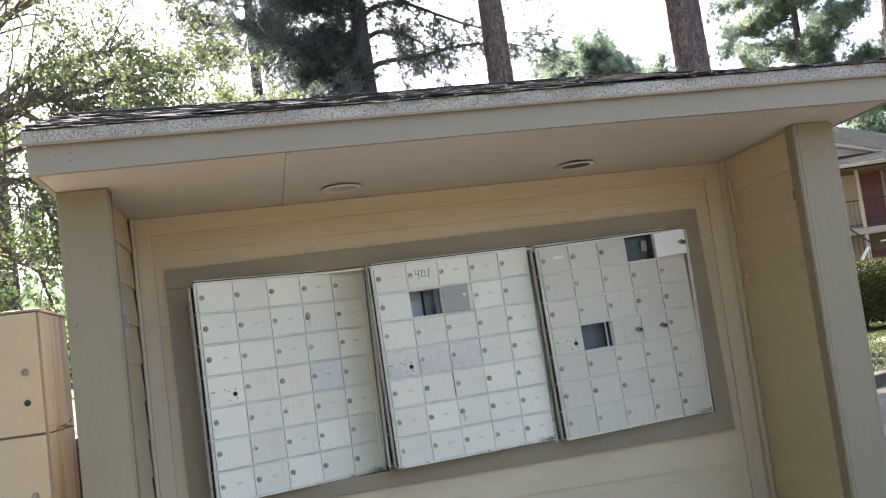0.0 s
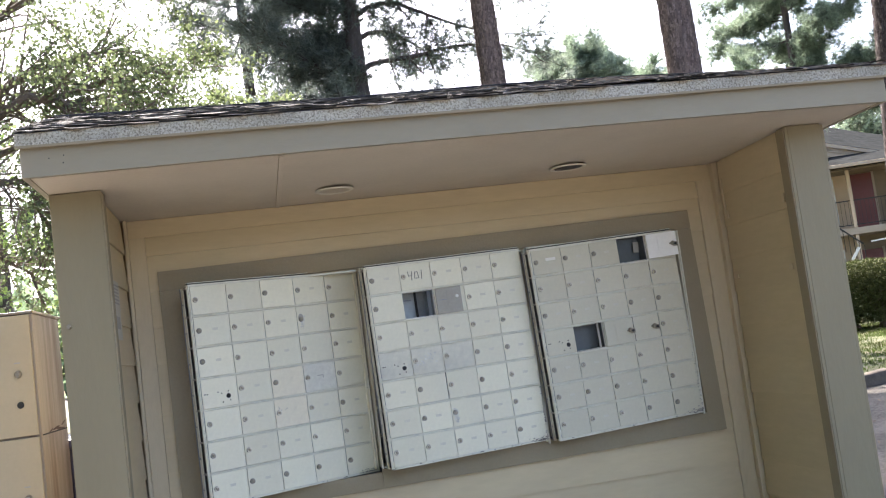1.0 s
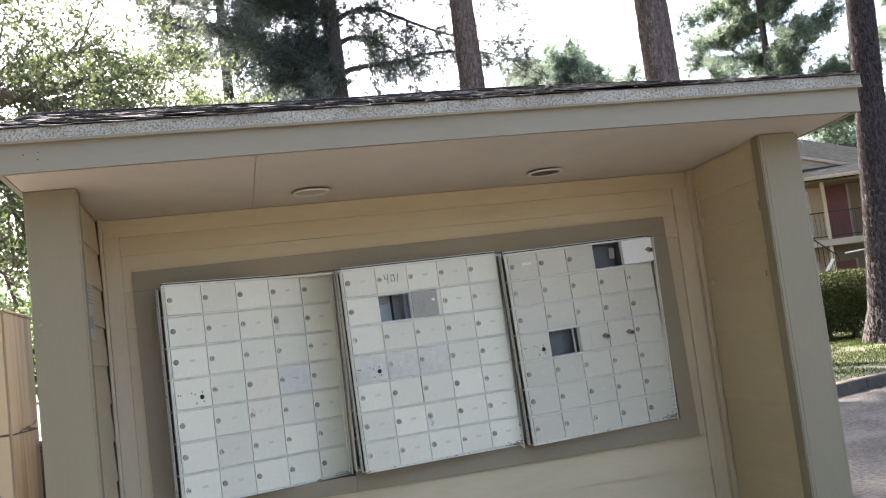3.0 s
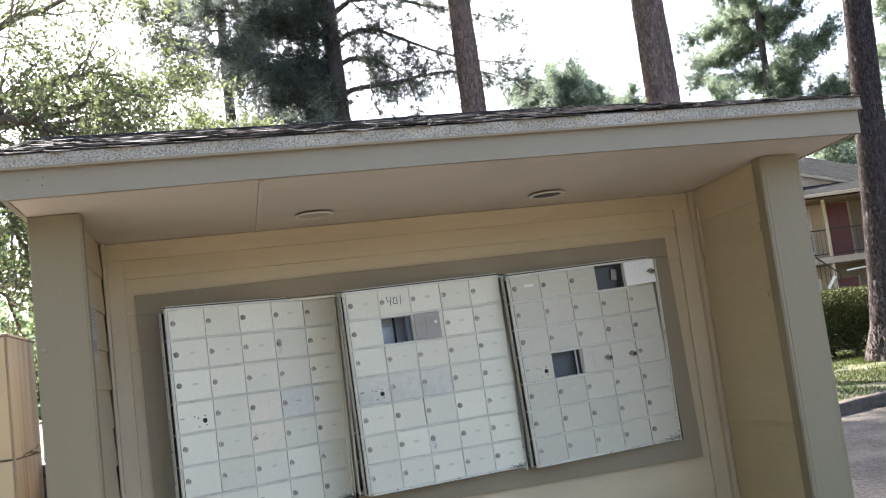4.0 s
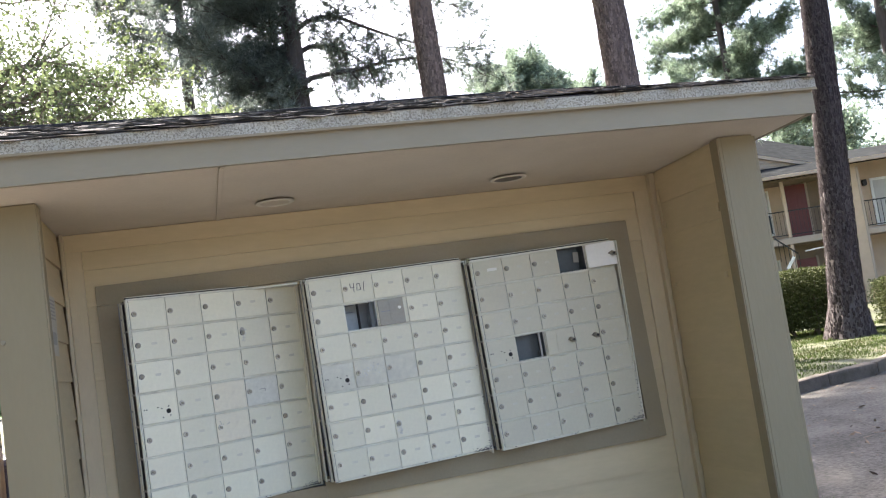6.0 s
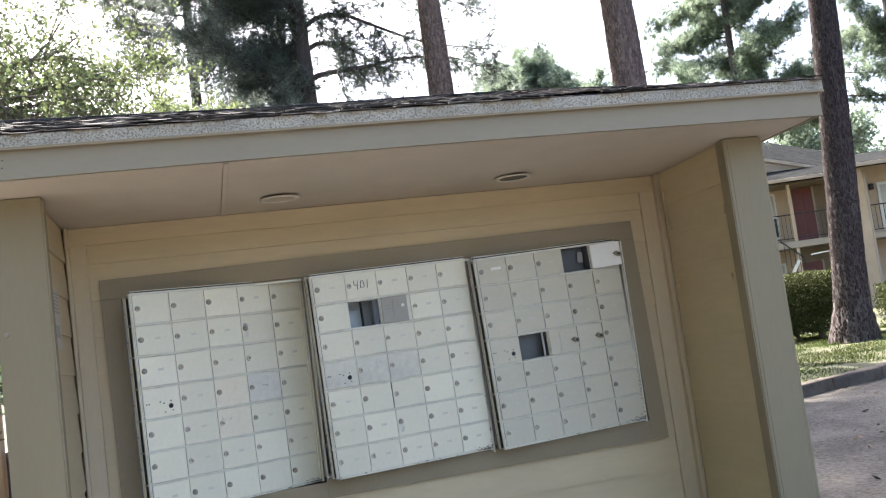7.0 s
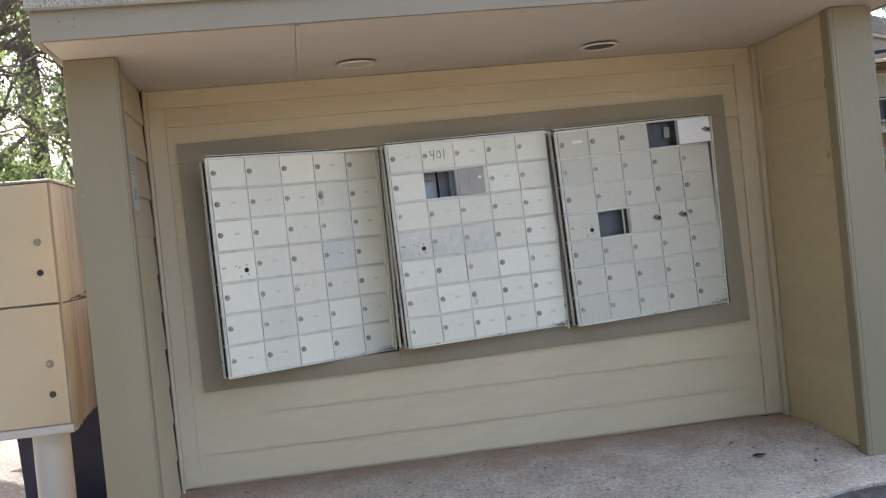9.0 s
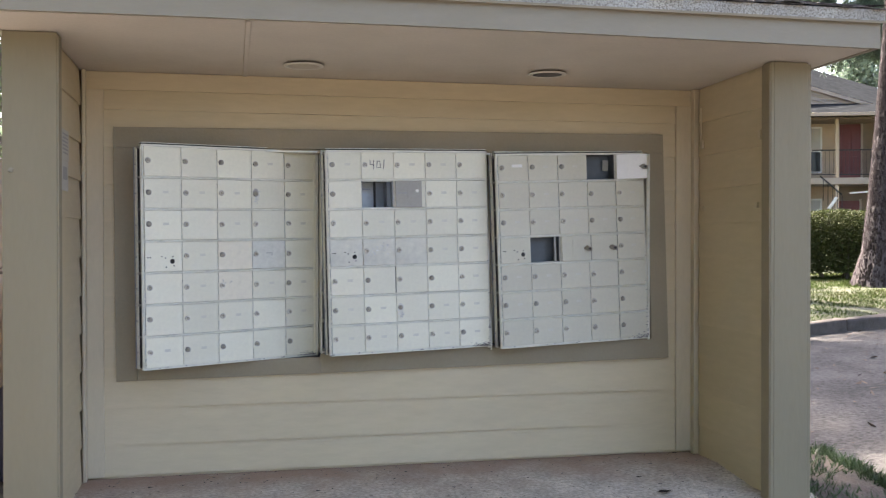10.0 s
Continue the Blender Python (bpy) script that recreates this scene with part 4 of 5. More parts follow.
def slab_front(x):
    """The slab's front edge runs slightly askew."""
    return -1.145 - 0.18 * (3.2 - min(x, 3.3))


def slab_z(y):
    """The slab falls gently from the wall to its front edge."""
    return min(0, max(y, -0.85) + 0.3) * 0.115 + min(0, y + 0.85) * 0.03


def slab():
    bm = grid_sheet(list(np.linspace(-0.23, 3.46, 60)), list(np.linspace(-1, 0.3, 30)), lambda x, y: 0)
    for v in bm.verts:
        x, f = v.co.x, (0.3 - v.co.y) / 1.3
        y = 0.3 + (slab_front(x) - 0.3) * f
        edge = f > 0.97
        if edge:
            y += 0.03 * noise.noise((x * 4, 0, 2)) + 0.012 * noise.noise((x * 15, 0, 5))
        v.co.y, v.co.z = y, 0.004 * noise.noise((x * 2, y * 2, 1)) - 0.010 * edge + slab_z(y)
    ext = bmesh.ops.extrude_face_region(bm, geom=bm.faces[:])
    for v in ext["geom"]:
        if isinstance(v, bmesh.types.BMVert):
            v.co.z = -0.2
    return tagged(part("floor", bm, M_SLAB), "worn stained concrete slab under the kiosk", "floor", kind="structure")


slab()


def slab_grit():
    """Pits, chips and grit on the worn slab."""
    rng = np.random.default_rng(19)
    out = []
    for _ in range(1300):
        x = rng.uniform(-0.1, 3.42)
        y = rng.uniform(slab_front(x) + 0.04, -0.03)
        t, a = rng.uniform(0, 6.283), rng.uniform(0.0015, 0.006) * (2.2 if rng.random() < 0.04 else 1)
        z = 0.006 + slab_z(y) + 0.004 * noise.noise((x * 2, y * 2, 1)) * 0.3
        for k in range(4):
            j = rng.uniform(0.5, 1.2)
            out.append((x + a * 1.6 * j * math.cos(t + k * 1.571), y + a * j * math.sin(t + k * 1.571), z + (0.002 if k % 2 else -0.001)))
    tagged(part("grit", tri_mesh("grit", out, 4), M_GRIT), "loose grit and chips on the concrete slab", "grit", kind="stuff")


slab_grit()


def dead_leaf(x, y, s, turn):
    bm = bmesh.new()
    pts = [(-1, 0, 0.1), (-0.4, 0.35, 0.25), (0.3, 0.4, 0.2), (1, 0.05, 0.12), (0.35, -0.38, 0.3), (-0.45, -0.3, 0.15)]
    c = bm.verts.new((0, 0, 0.05 * s))
    vs = [bm.verts.new((a * s, b * s, k * s)) for a, b, k in pts]
    for i in range(6):
        bm.faces.new((c, vs[i], vs[(i + 1) % 6]))
    bmesh.ops.solidify(bm, geom=bm.faces[:], thickness=0.002)
    tagged(part("dead_leaf", bm, M_DEBRIS, m=pose(x, y, 0.004 + slab_z(y), 0, 0, turn)), "curled brown dead leaf on the slab", "leaf", "dead leaves")


for x, y, s, r in ((2.665, -0.455, 0.02, 10), (2.705, -0.67, 0.042, 0), (1.46, -0.31, 0.014, 60), (1.0, -0.52, 0.013, 30), (2.9, -0.82, 0.02, 80), (0.6, -0.7, 0.016, 15), (1.9, -0.95, 0.012, 45)):
    dead_leaf(x, y, s, r)


# ---- parcel locker and bin ----
def parcel_locker():
    ob = thing("parcel_locker", "beige two-door metal parcel locker on a round pedestal", "parcel locker", Matrix.Translation((-0.40, -0.42, 0)))
    W, D = 0.43, 0.60
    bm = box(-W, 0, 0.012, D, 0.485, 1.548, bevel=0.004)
    body = part("body", bm, M_LOCKER_SIDE, ob, "darker beige cabinet sides with rust streaks")
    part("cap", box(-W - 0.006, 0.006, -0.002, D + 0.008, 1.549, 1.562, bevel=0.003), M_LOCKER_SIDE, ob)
    part("seam", box(0.001, 0.004, 0.02, D - 0.02, 1.000, 1.006), M_BLACK, body)
    # dark rust that has crept from the joint
    for y, z, ln, w, tilt in ((0.20, 1.012, 0.10, 0.006, 9), (0.33, 1.018, 0.16, 0.011, 4), (0.44, 1.008, 0.20, 0.016, -2), (0.50, 1.034, 0.10, 0.008, 12)):
        bm = bmesh.new()
        bmesh.ops.create_cone(bm, cap_ends=True, segments=14, radius1=0.5, radius2=0.46, depth=1.0, matrix=pose(0.0015, y, z, tilt, 0, 0) @ Matrix.Diagonal((0.0016, ln, w, 1)) @ Matrix.Rotation(radians(90), 4, "Y"))
        part("rust_stain", bm, M_RUST, body, "dark brown rust stain")
    for z0, z1 in ((0.462, 0.998), (1.008, 1.545)):
        d = part("door", box(-W + 0.008, -0.010, -0.006, 0.010, z0, z1, bevel=0.003), M_LOCKER, ob, "smooth beige locker door")
        zl = z0 + 0.275
        part("lock", cyl(0.017, 0.015, 0.012, pose(-0.075, -0.011, zl, 90, 0, 0), seg=20, bevel=0.002), M_LATCH, d)
        part("lock_plug", cyl(0.009, 0.008, 0.004, pose(-0.075, -0.019, zl, 90, 0, 0), seg=16), M_LOCK, d)
        part("keyhole", cyl(0.015, 0.014, 0.008, pose(-0.075, -0.009, zl - 0.137, 90, 0, 0), seg=18, bevel=0.001), M_IRON, d, "dark keyed lock")
        part("label_bar", box(-0.089, -0.063, -0.0075, -0.0055, zl + 0.047, zl + 0.053), M_GREY_INK, d)
    # rusted-through lower edge of the side panel
    bm = bmesh.new()
    rr, cols = random.Random(8), []
    for k in range(19):
        y = 0.014 + (D - 0.03) * k / 18
        low = 0.424 + 0.045 * k / 18 + 0.024 * (rr.random() - 0.4)
        cols.append([bm.verts.new((x, y, z)) for x, z in ((-0.003, low), (0.0005, low), (0.0005, 0.50), (-0.003, 0.50))])
    for p, q in zip(cols, cols[1:]):
        for i in range(4):
            bm.faces.new((p[i], p[(i + 1) % 4], q[(i + 1) % 4], q[i]))
    part("rusted_edge", bm, M_LOCKER_SIDE, body, "ragged rusted lower edge")
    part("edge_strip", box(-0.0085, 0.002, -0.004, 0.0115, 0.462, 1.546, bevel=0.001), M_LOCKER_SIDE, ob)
    part("base_pan", box(-W + 0.002, -0.002, -0.002, 0.12, 0.418, 0.459, bevel=0.006), M_PEDESTAL, ob)
    part("pedestal", cyl(0.082, 0.082, 0.50, Matrix.Translation((-0.135, 0.13, 0.175)), seg=40), M_PEDESTAL, ob, "smooth grey round pedestal", smooth=False)
    part("foot_plate", cyl(0.15, 0.14, 0.02, Matrix.Translation((-0.135, 0.13, -0.062)), seg=30, bevel=0.003), M_PEDESTAL, ob)


parcel_locker()


def bin_():
    ob = thing("waste_bin", "dark navy plastic waste bin behind the parcel locker", "bin", Matrix.Translation((-0.54, 0.60, -0.07)))
    bm = bmesh.new()
    rings = []
    for z, a, b in ((0.005, 0.302, 0.30), (0.75, 0.33, 0.325), (0.96, 0.34, 0.335)):
        rings.append([bm.verts.new((sx * a, sy * b, z)) for sx, sy in ((-1, -1), (1, -1), (1, 1), (-1, 1))])
    for p, q in zip(rings, rings[1:]):
        for k in range(4):
            bm.faces.new((p[k], p[(k + 1) % 4], q[(k + 1) % 4], q[k]))
    bm.faces.new(rings[0][::-1])
    bm.faces.new(rings[-1])
    bmesh.ops.bevel(bm, geom=bm.edges[:], offset=0.02, segments=3, affect="EDGES")
    part("body", bm, M_BIN, ob)
    part("lid", box(-0.353, 0.353, -0.35, 0.345, 0.962, 1.01, bevel=0.014), M_BIN, ob)
    part("handle", tube([(-0.2, 0.33, 0.93), (-0.2, 0.37, 0.95), (0.2, 0.37, 0.95), (0.2, 0.33, 0.93)], [0.014] * 4, seg=8), M_BIN, ob)
    for sx in (-1, 1):
        part("wheel", cyl(0.10, 0.10, 0.05, pose(sx * 0.24, 0.25, 0.10, 0, 90, 0), seg=24, bevel=0.008), M_BLACK, ob)


bin_()


def pine_straw():
    """Dry needles and twig bits caught in the curled shingles."""
    rng = np.random.default_rng(77)
    out = []
    for k in range(130):
        x = rng.choice((rng.uniform(1.7, 2.6), rng.uniform(X0, X1), rng.uniform(2.2, 2.4)))
        f = rng.uniform(0.0, 0.75)
        y = YF - 0.02 + f * (RIDGE_Y - YF)
        z = eave_z(x) + f * (ridge_z(x) - eave_z(x)) + rng.uniform(0.008, 0.016)
        a, ln, w = rng.normal(0, 0.7), rng.uniform(0.03, 0.09), 0.0016
        d, sd = np.array((math.cos(a), math.sin(a), 0.3 * math.sin(a) + rng.normal(0, 0.06))) * ln, np.array((0, 0.3, 1.0)) * w
        p = np.array((x, y, z))
        out += [p - sd, p + d - sd * 0.6, p + d + sd * 0.6, p + sd]
    tagged(part("pine_straw", tri_mesh("pine_straw", out, 4), M_STRAW), "dry brown pine straw caught on the roof shingles", "pine straw", kind="stuff")


pine_straw()


def soil_bed():
    """A ragged strip of bare soil beside the slab, with low weeds."""
    rr = random.Random(12)
    bm = bmesh.new()
    cx, cy, n = 3.60, -0.42, 60
    rings = []
    for f, up in ((1.0, -0.05), (0.9, 0.016), (0.6, 0.036), (0.3, 0.040)):
        ring = []
        for k in range(n):
            a = 2 * math.pi * k / n
            j = 1 + 0.16 * noise.noise((math.cos(a) * 2.2, math.sin(a) * 2.2, 6)) + 0.05 * (rr.random() - 0.5)
            c, d = math.cos(a), math.sin(a)
            j = 1 + (j - 1) * 0.5
            x, y = cx + 0.29 * f * j * math.copysign(abs(c) ** 0.5, c), cy + 0.98 * f * j * math.copysign(abs(d) ** 0.5, d)
            ring.append(bm.verts.new((x, y, ground_z(x, y) + up + 0.008 * noise.noise((x * 9, y * 9, 2)))))
        rings.append(ring)
    for a, b in zip(rings, rings[1:]):
        for k in range(n):
            bm.faces.new((a[k], a[(k + 1) % n], b[(k + 1) % n], b[k]))
    bm.faces.new(rings[-1])
    tagged(part("soil_bed", bm, M_SOIL, smooth=True), "dark bare soil strip beside the slab", "soil", kind="structure")
    rng = np.random.default_rng(23)
    out = []
    while len(out) < 3 * 3600:
        # thickest along the drive's edge
        x, y = cx + 0.27 * (1 - 1.9 * rng.random() ** 1.8), cy + rng.uniform(-0.92, 0.92)
        if noise.noise((x * 5, y * 5, 8)) < rng.uniform(-0.35, 0.2):
            continue
        z, t = ground_z(x, y) + 0.022, rng.uniform(0, 6.283)
        h, w, lean = rng.uniform(0.02, 0.07), rng.uniform(0.003, 0.007), rng.normal(0, 0.03, 2)
        out += [(x - w * math.cos(t), y - w * math.sin(t), z), (x + w * math.cos(t), y + w * math.sin(t), z), (x + lean[0], y + lean[1], z + h)]
    tagged(part("weeds", tri_mesh("weeds", out, 3), M_WEED), "low green weeds growing beside the slab", "weeds", kind="stuff")


soil_bed()


# ---- apartment house across the drive ----
def house():
    H = Matrix.Translation((22.818, 26.891, 0)) @ Matrix.Rotation(radians(-19), 4, "Z")     # x along the front, y into the house
    ob = thing("apartment_house", "two-storey cream apartment house with grey shingled roofs and balconies", "house", H)
    g = 0.5
    # left wing with its recessed porch
    bm = bmesh.new()
    for a in ((-14, -1.72, 0.02, 0.25, g - 0.5, 5.75), (-14, 1.45, 1.6, 1.8, g - 0.5, 5.75)):
        box(*a, bm=bm)
    wall = part("wall", bm, M_HWALL, ob)
    part("porch_wall", box(-1.7, -0.46, 1.5, 1.59, g - 0.5, 5.6), M_HWALL, ob)
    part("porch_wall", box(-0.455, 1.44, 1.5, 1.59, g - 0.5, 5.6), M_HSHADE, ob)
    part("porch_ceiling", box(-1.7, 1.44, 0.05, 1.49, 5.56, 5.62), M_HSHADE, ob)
    slab_ = part("balcony_floor", box(-14, 1.44, -0.05, 1.49, 3.20, 3.44, bevel=0.01), M_HTRIM, ob)
    for z0, z1 in ((3.45, 5.55), (g, 3.19)):
        part("porch_post", box(-0.88, -0.76, -0.02, 0.1, z0, z1, bevel=0.01), M_HWALL, ob)
    for z0, x0 in ((3.46, -0.36), (g + 0.1, -0.4)):
        d = part("door", box(x0, x0 + 0.76, 1.44, 1.49, z0, z0 + 2.06, bevel=0.006), M_RED, ob, "panel door in a red darkened for the porch's shade")
        for a, b in ((0.1, 0.34), (0.42, 0.66)):
            for c0, c1 in ((0.2, 0.85), (1.0, 1.85)):
                part("panel", box(x0 + a, x0 + b, 1.425, 1.4395, z0 + c0, z0 + c1, bevel=0.006), M_RED, d)
        for xa, xb in ((x0 - 0.08, x0 - 0.005), (x0 + 0.765, x0 + 0.84)):
            part("door_frame", box(xa, xb, 1.43, 1.4995, z0, z0 + 2.12), M_HTRIM, ob)
    for z0 in (3.7, g + 0.5):
        w = part("window", box(-1.65, -0.98, 1.46, 1.4995, z0, z0 + 1.75, bevel=0.005), M_WHITE, ob)
        part("pane", box(-1.58, -1.05, 1.445, 1.4595, z0 + 0.07, z0 + 0.8), M_GLASS, w)
        part("pane", box(-1.58, -1.05, 1.445, 1.4595, z0 + 0.88, z0 + 1.68), M_BLIND, w, "window pane with a pale blind")
    # balcony rail
    rail = part("railing", box(-1.7, 1.43, 0.0, 0.03, 4.42, 4.46), M_IRON, ob, "dark iron balcony railing")
    part("bottom_rail", box(-1.7, 1.43, 0.0, 0.03, 3.54, 3.57), M_IRON, rail)
    for k in range(22):
        x = -1.66 + k * 0.142
        part("baluster", box(x, x + 0.010, 0.010, 0.020, 3.57, 4.42), M_IRON, rail)
    # lower porch roof and gable above
    bm = bmesh.new()
    pr = [(-0.55, 5.62), (-0.55, 5.74), (1.2, 6.28), (1.2, 6.1), (0.0, 5.64)]
    va = [bm.verts.new((-14, y, z)) for y, z in pr]
    vb = [bm.verts.new((1.42, y, z)) for y, z in pr]
    bm.faces.new(va)
    bm.faces.new(vb[::-1])
    for i in range(5):
        bm.faces.new((va[i], vb[i], vb[(i + 1) % 5], va[(i + 1) % 5]))
    lower = part("roof", bm, M_HROOF, ob, "weathered grey lower porch roof")
    part("gutter", box(-14, 1.42, -0.66, -0.555, 5.60, 5.72, bevel=0.01), M_HTRIM, lower)
    # siding boards of the gable between the two roofs
    under = lambda x: 5.995 + 0.3147 * (1.55 - x)
    gable = part("gable_wall", prism([(-9, 6.0), (-9, under(-9)), (1.42, under(1.42)), (1.42, 5.66)], 1.15, 1.3), M_HWALL, ob)
    for k in range(8):
        z = 0.03 + 0.17 * k
        xe = min(1.38, 1.55 - (0.03 + z) / 0.3147)
        part("siding_board", prism([(-8, under(-8) - z - 0.15), (-8, under(-8) - z), (xe, under(xe) - z), (xe, under(xe) - z - 0.15)], 1.122, 1.148), M_HTRIM, gable)
    bm = bmesh.new()
    pr = [(-9, 9.3), (1.55, 5.98), (1.55, 5.86), (-9, 9.18)]
    va = [bm.verts.new((x, 1.05, z)) for x, z in pr]
    vb = [bm.verts.new((x + 1.4, 7.0, z + 1.6)) for x, z in pr]
    bm.faces.new(va)
    bm.faces.new(vb[::-1])
    for i in range(4):
        bm.faces.new((va[i], vb[i], vb[(i + 1) % 4], va[(i + 1) % 4]))
    upper = part("roof", bm, M_HROOF, ob, "grey shingled upper roof slope")
    part("barge_board", prism([(-9, 9.275), (1.56, 5.955), (1.56, 5.82), (-9, 9.14)], 1.015, 1.047), M_HTRIM, upper)
    # right wing
    bm = bmesh.new()
    box(1.46, 1.9, -0.1, 3.0, g - 0.5, 5.8, bm=bm)
    box(1.9, 14, 1.2, 3.0, g - 0.5, 6.2, bm=bm)
    rw = part("wall", bm, M_HWALL, ob)
    for k in range(26):
        z = g + 0.2 * k
        part("siding_board", box(1.455, 1.905, -0.112, -0.1005, z + 0.012, z + 0.19), M_HWALL, rw)
    part("corner_board", box(1.86, 1.95, -0.13, -0.113, g - 0.3, 5.7), M_HTRIM, rw)
    part("balcony_floor", box(1.91, 14, -0.1, 1.19, 3.15, 3.36, bevel=0.01), M_HTRIM, ob)
    rail = part("railing", box(1.95, 14, -0.05, -0.02, 4.36, 4.40), M_IRON, ob)
    part("bottom_rail", box(1.95, 14, -0.05, -0.02, 3.46, 3.49), M_IRON, rail)
    for k in range(40):
        x = 1.98 + k * 0.15
        part("baluster", box(x, x + 0.016, -0.042, -0.026, 3.49, 4.36), M_IRON, rail)
    w = part("window", box(2.72, 4.3, 1.14, 1.195, 3.5, 5.3, bevel=0.005), M_WHITE, ob)
    part("pane", box(2.82, 4.2, 1.12, 1.1395, 3.6, 5.2), M_BLIND, w, "window pane with a pale blind")
    part("wall_lamp", box(2.42, 2.58, 1.0, 1.19, 5.05, 5.28, bevel=0.03), M_IRON, ob)
    bm = bmesh.new()
    pr = [(-0.6, 5.80), (-0.6, 5.95), (4.5, 6.95), (4.5, 6.75), (0, 5.82)]
    va = [bm.verts.new((1.3, y, z)) for y, z in pr]
    vb = [bm.verts.new((16, y, z)) for y, z in pr]
    bm.faces.new(va)
    bm.faces.new(vb[::-1])
    for i in range(5):
        bm.faces.new((va[i], vb[i], vb[(i + 1) % 5], va[(i + 1) % 5]))
    part("roof", bm, M_HROOF, ob, "grey shingled roof of the side wing")
    part("gutter", box(1.3, 16, -0.72, -0.605, 5.78, 5.92, bevel=0.01), M_HTRIM, ob)
    # outside stair with its rail and a pale leaning post
    st = part("stair_rail", box(0, 0.98, 0, 0.04, 0, 0.05), M_IRON, ob, "sloping dark stair rail", m=pose(-1.66, -1.0, 3.42, 0, 42, 0))
    for k in range(5):
        part("baluster", box(0, 0.02, 0, 0.02, -0.75, 0), M_IRON, ob, m=pose(-1.55 + 0.16 * k, -0.99, 3.33 - 0.145 * k, 0, 0, 0))
    part("lower_rail", box(0, 1.0, 0, 0.04, 0, 0.05), M_WHITE, ob, m=pose(-0.62, -0.9, 2.82, 0, -4, 0))
    part("leaning_post", box(-0.05, 0.05, 0, 0.05, 0, 0.5), M_WHITE, ob, "bright white leaning rail post", m=pose(-1.36, -1.0, 2.28, 0, 34, 0))


house()


# ---- foliage ----
def unit_vectors(rng, n):
    v = rng.normal(size=(n, 3))
    return v / np.linalg.norm(v, axis=1, keepdims=True)


def needle_tris(rng, centres, axes, k, length, width):
    """k needles fanning out from every twig end."""
    n = len(centres)
    c = np.repeat(centres, k, axis=0)
    d = np.repeat(axes, k, axis=0) * 0.55 + unit_vectors(rng, n * k)
    d /= np.linalg.norm(d, axis=1, keepdims=True) + 1e-6
    s = np.cross(d, unit_vectors(rng, n * k))
    s /= np.linalg.norm(s, axis=1, keepdims=True) + 1e-6
    ln = rng.uniform(0.6, 1.15, (n * k, 1)) * length
    return np.stack([c - s * width, c + s * width, c + d * ln], axis=1).reshape(-1, 3)


def leaf_quads(rng, centres, length, width, droop=0.3):
    n = len(centres)
    d = unit_vectors(rng, n)
    d[:, 2] -= droop
    d /= np.linalg.norm(d, axis=1, keepdims=True)
    s = np.cross(d, unit_vectors(rng, n))
    s /= np.linalg.norm(s, axis=1, keepdims=True) + 1e-6
    f = rng.uniform(0.7, 1.25, (n, 1))
    ln, w = length * f, width * f
    mid = centres + d * ln * 0.45
    return np.stack([centres, mid + s * w, centres + d * ln, mid - s * w], axis=1).reshape(-1, 3)


def leaf_ovals(rng, centres, length, width):
    """Six-cornered leaves, slightly folded along the midrib."""
    n = len(centres)
    d = unit_vectors(rng, n)
    d[:, 2] -= 0.3
    d /= np.linalg.norm(d, axis=1, keepdims=True)
    s = np.cross(d, unit_vectors(rng, n))
    s /= np.linalg.norm(s, axis=1, keepdims=True) + 1e-6
    f = rng.uniform(0.6, 1.3, (n, 1))
    ln, w = length * f, width * f
    a, b = centres + d * ln * 0.28, centres + d * ln * 0.72
    return np.stack([centres, a + s * w * 0.9, b + s * w, centres + d * ln, b - s * w, a - s * w * 0.9], axis=1).reshape(-1, 3)


def limb_path(rng, start, direction, length, n=6, lift=0.15, wob=0.12):
    p, d = np.array(start, float), np.array(direction, float)
    d /= np.linalg.norm(d)
    out = [p.copy()]
    for _ in range(n):
        d = d + rng.normal(0, wob, 3) + np.array((0, 0, lift / n))
        d /= np.linalg.norm(d)
        p = p + d * length / n
        out.append(p.copy())
    return out


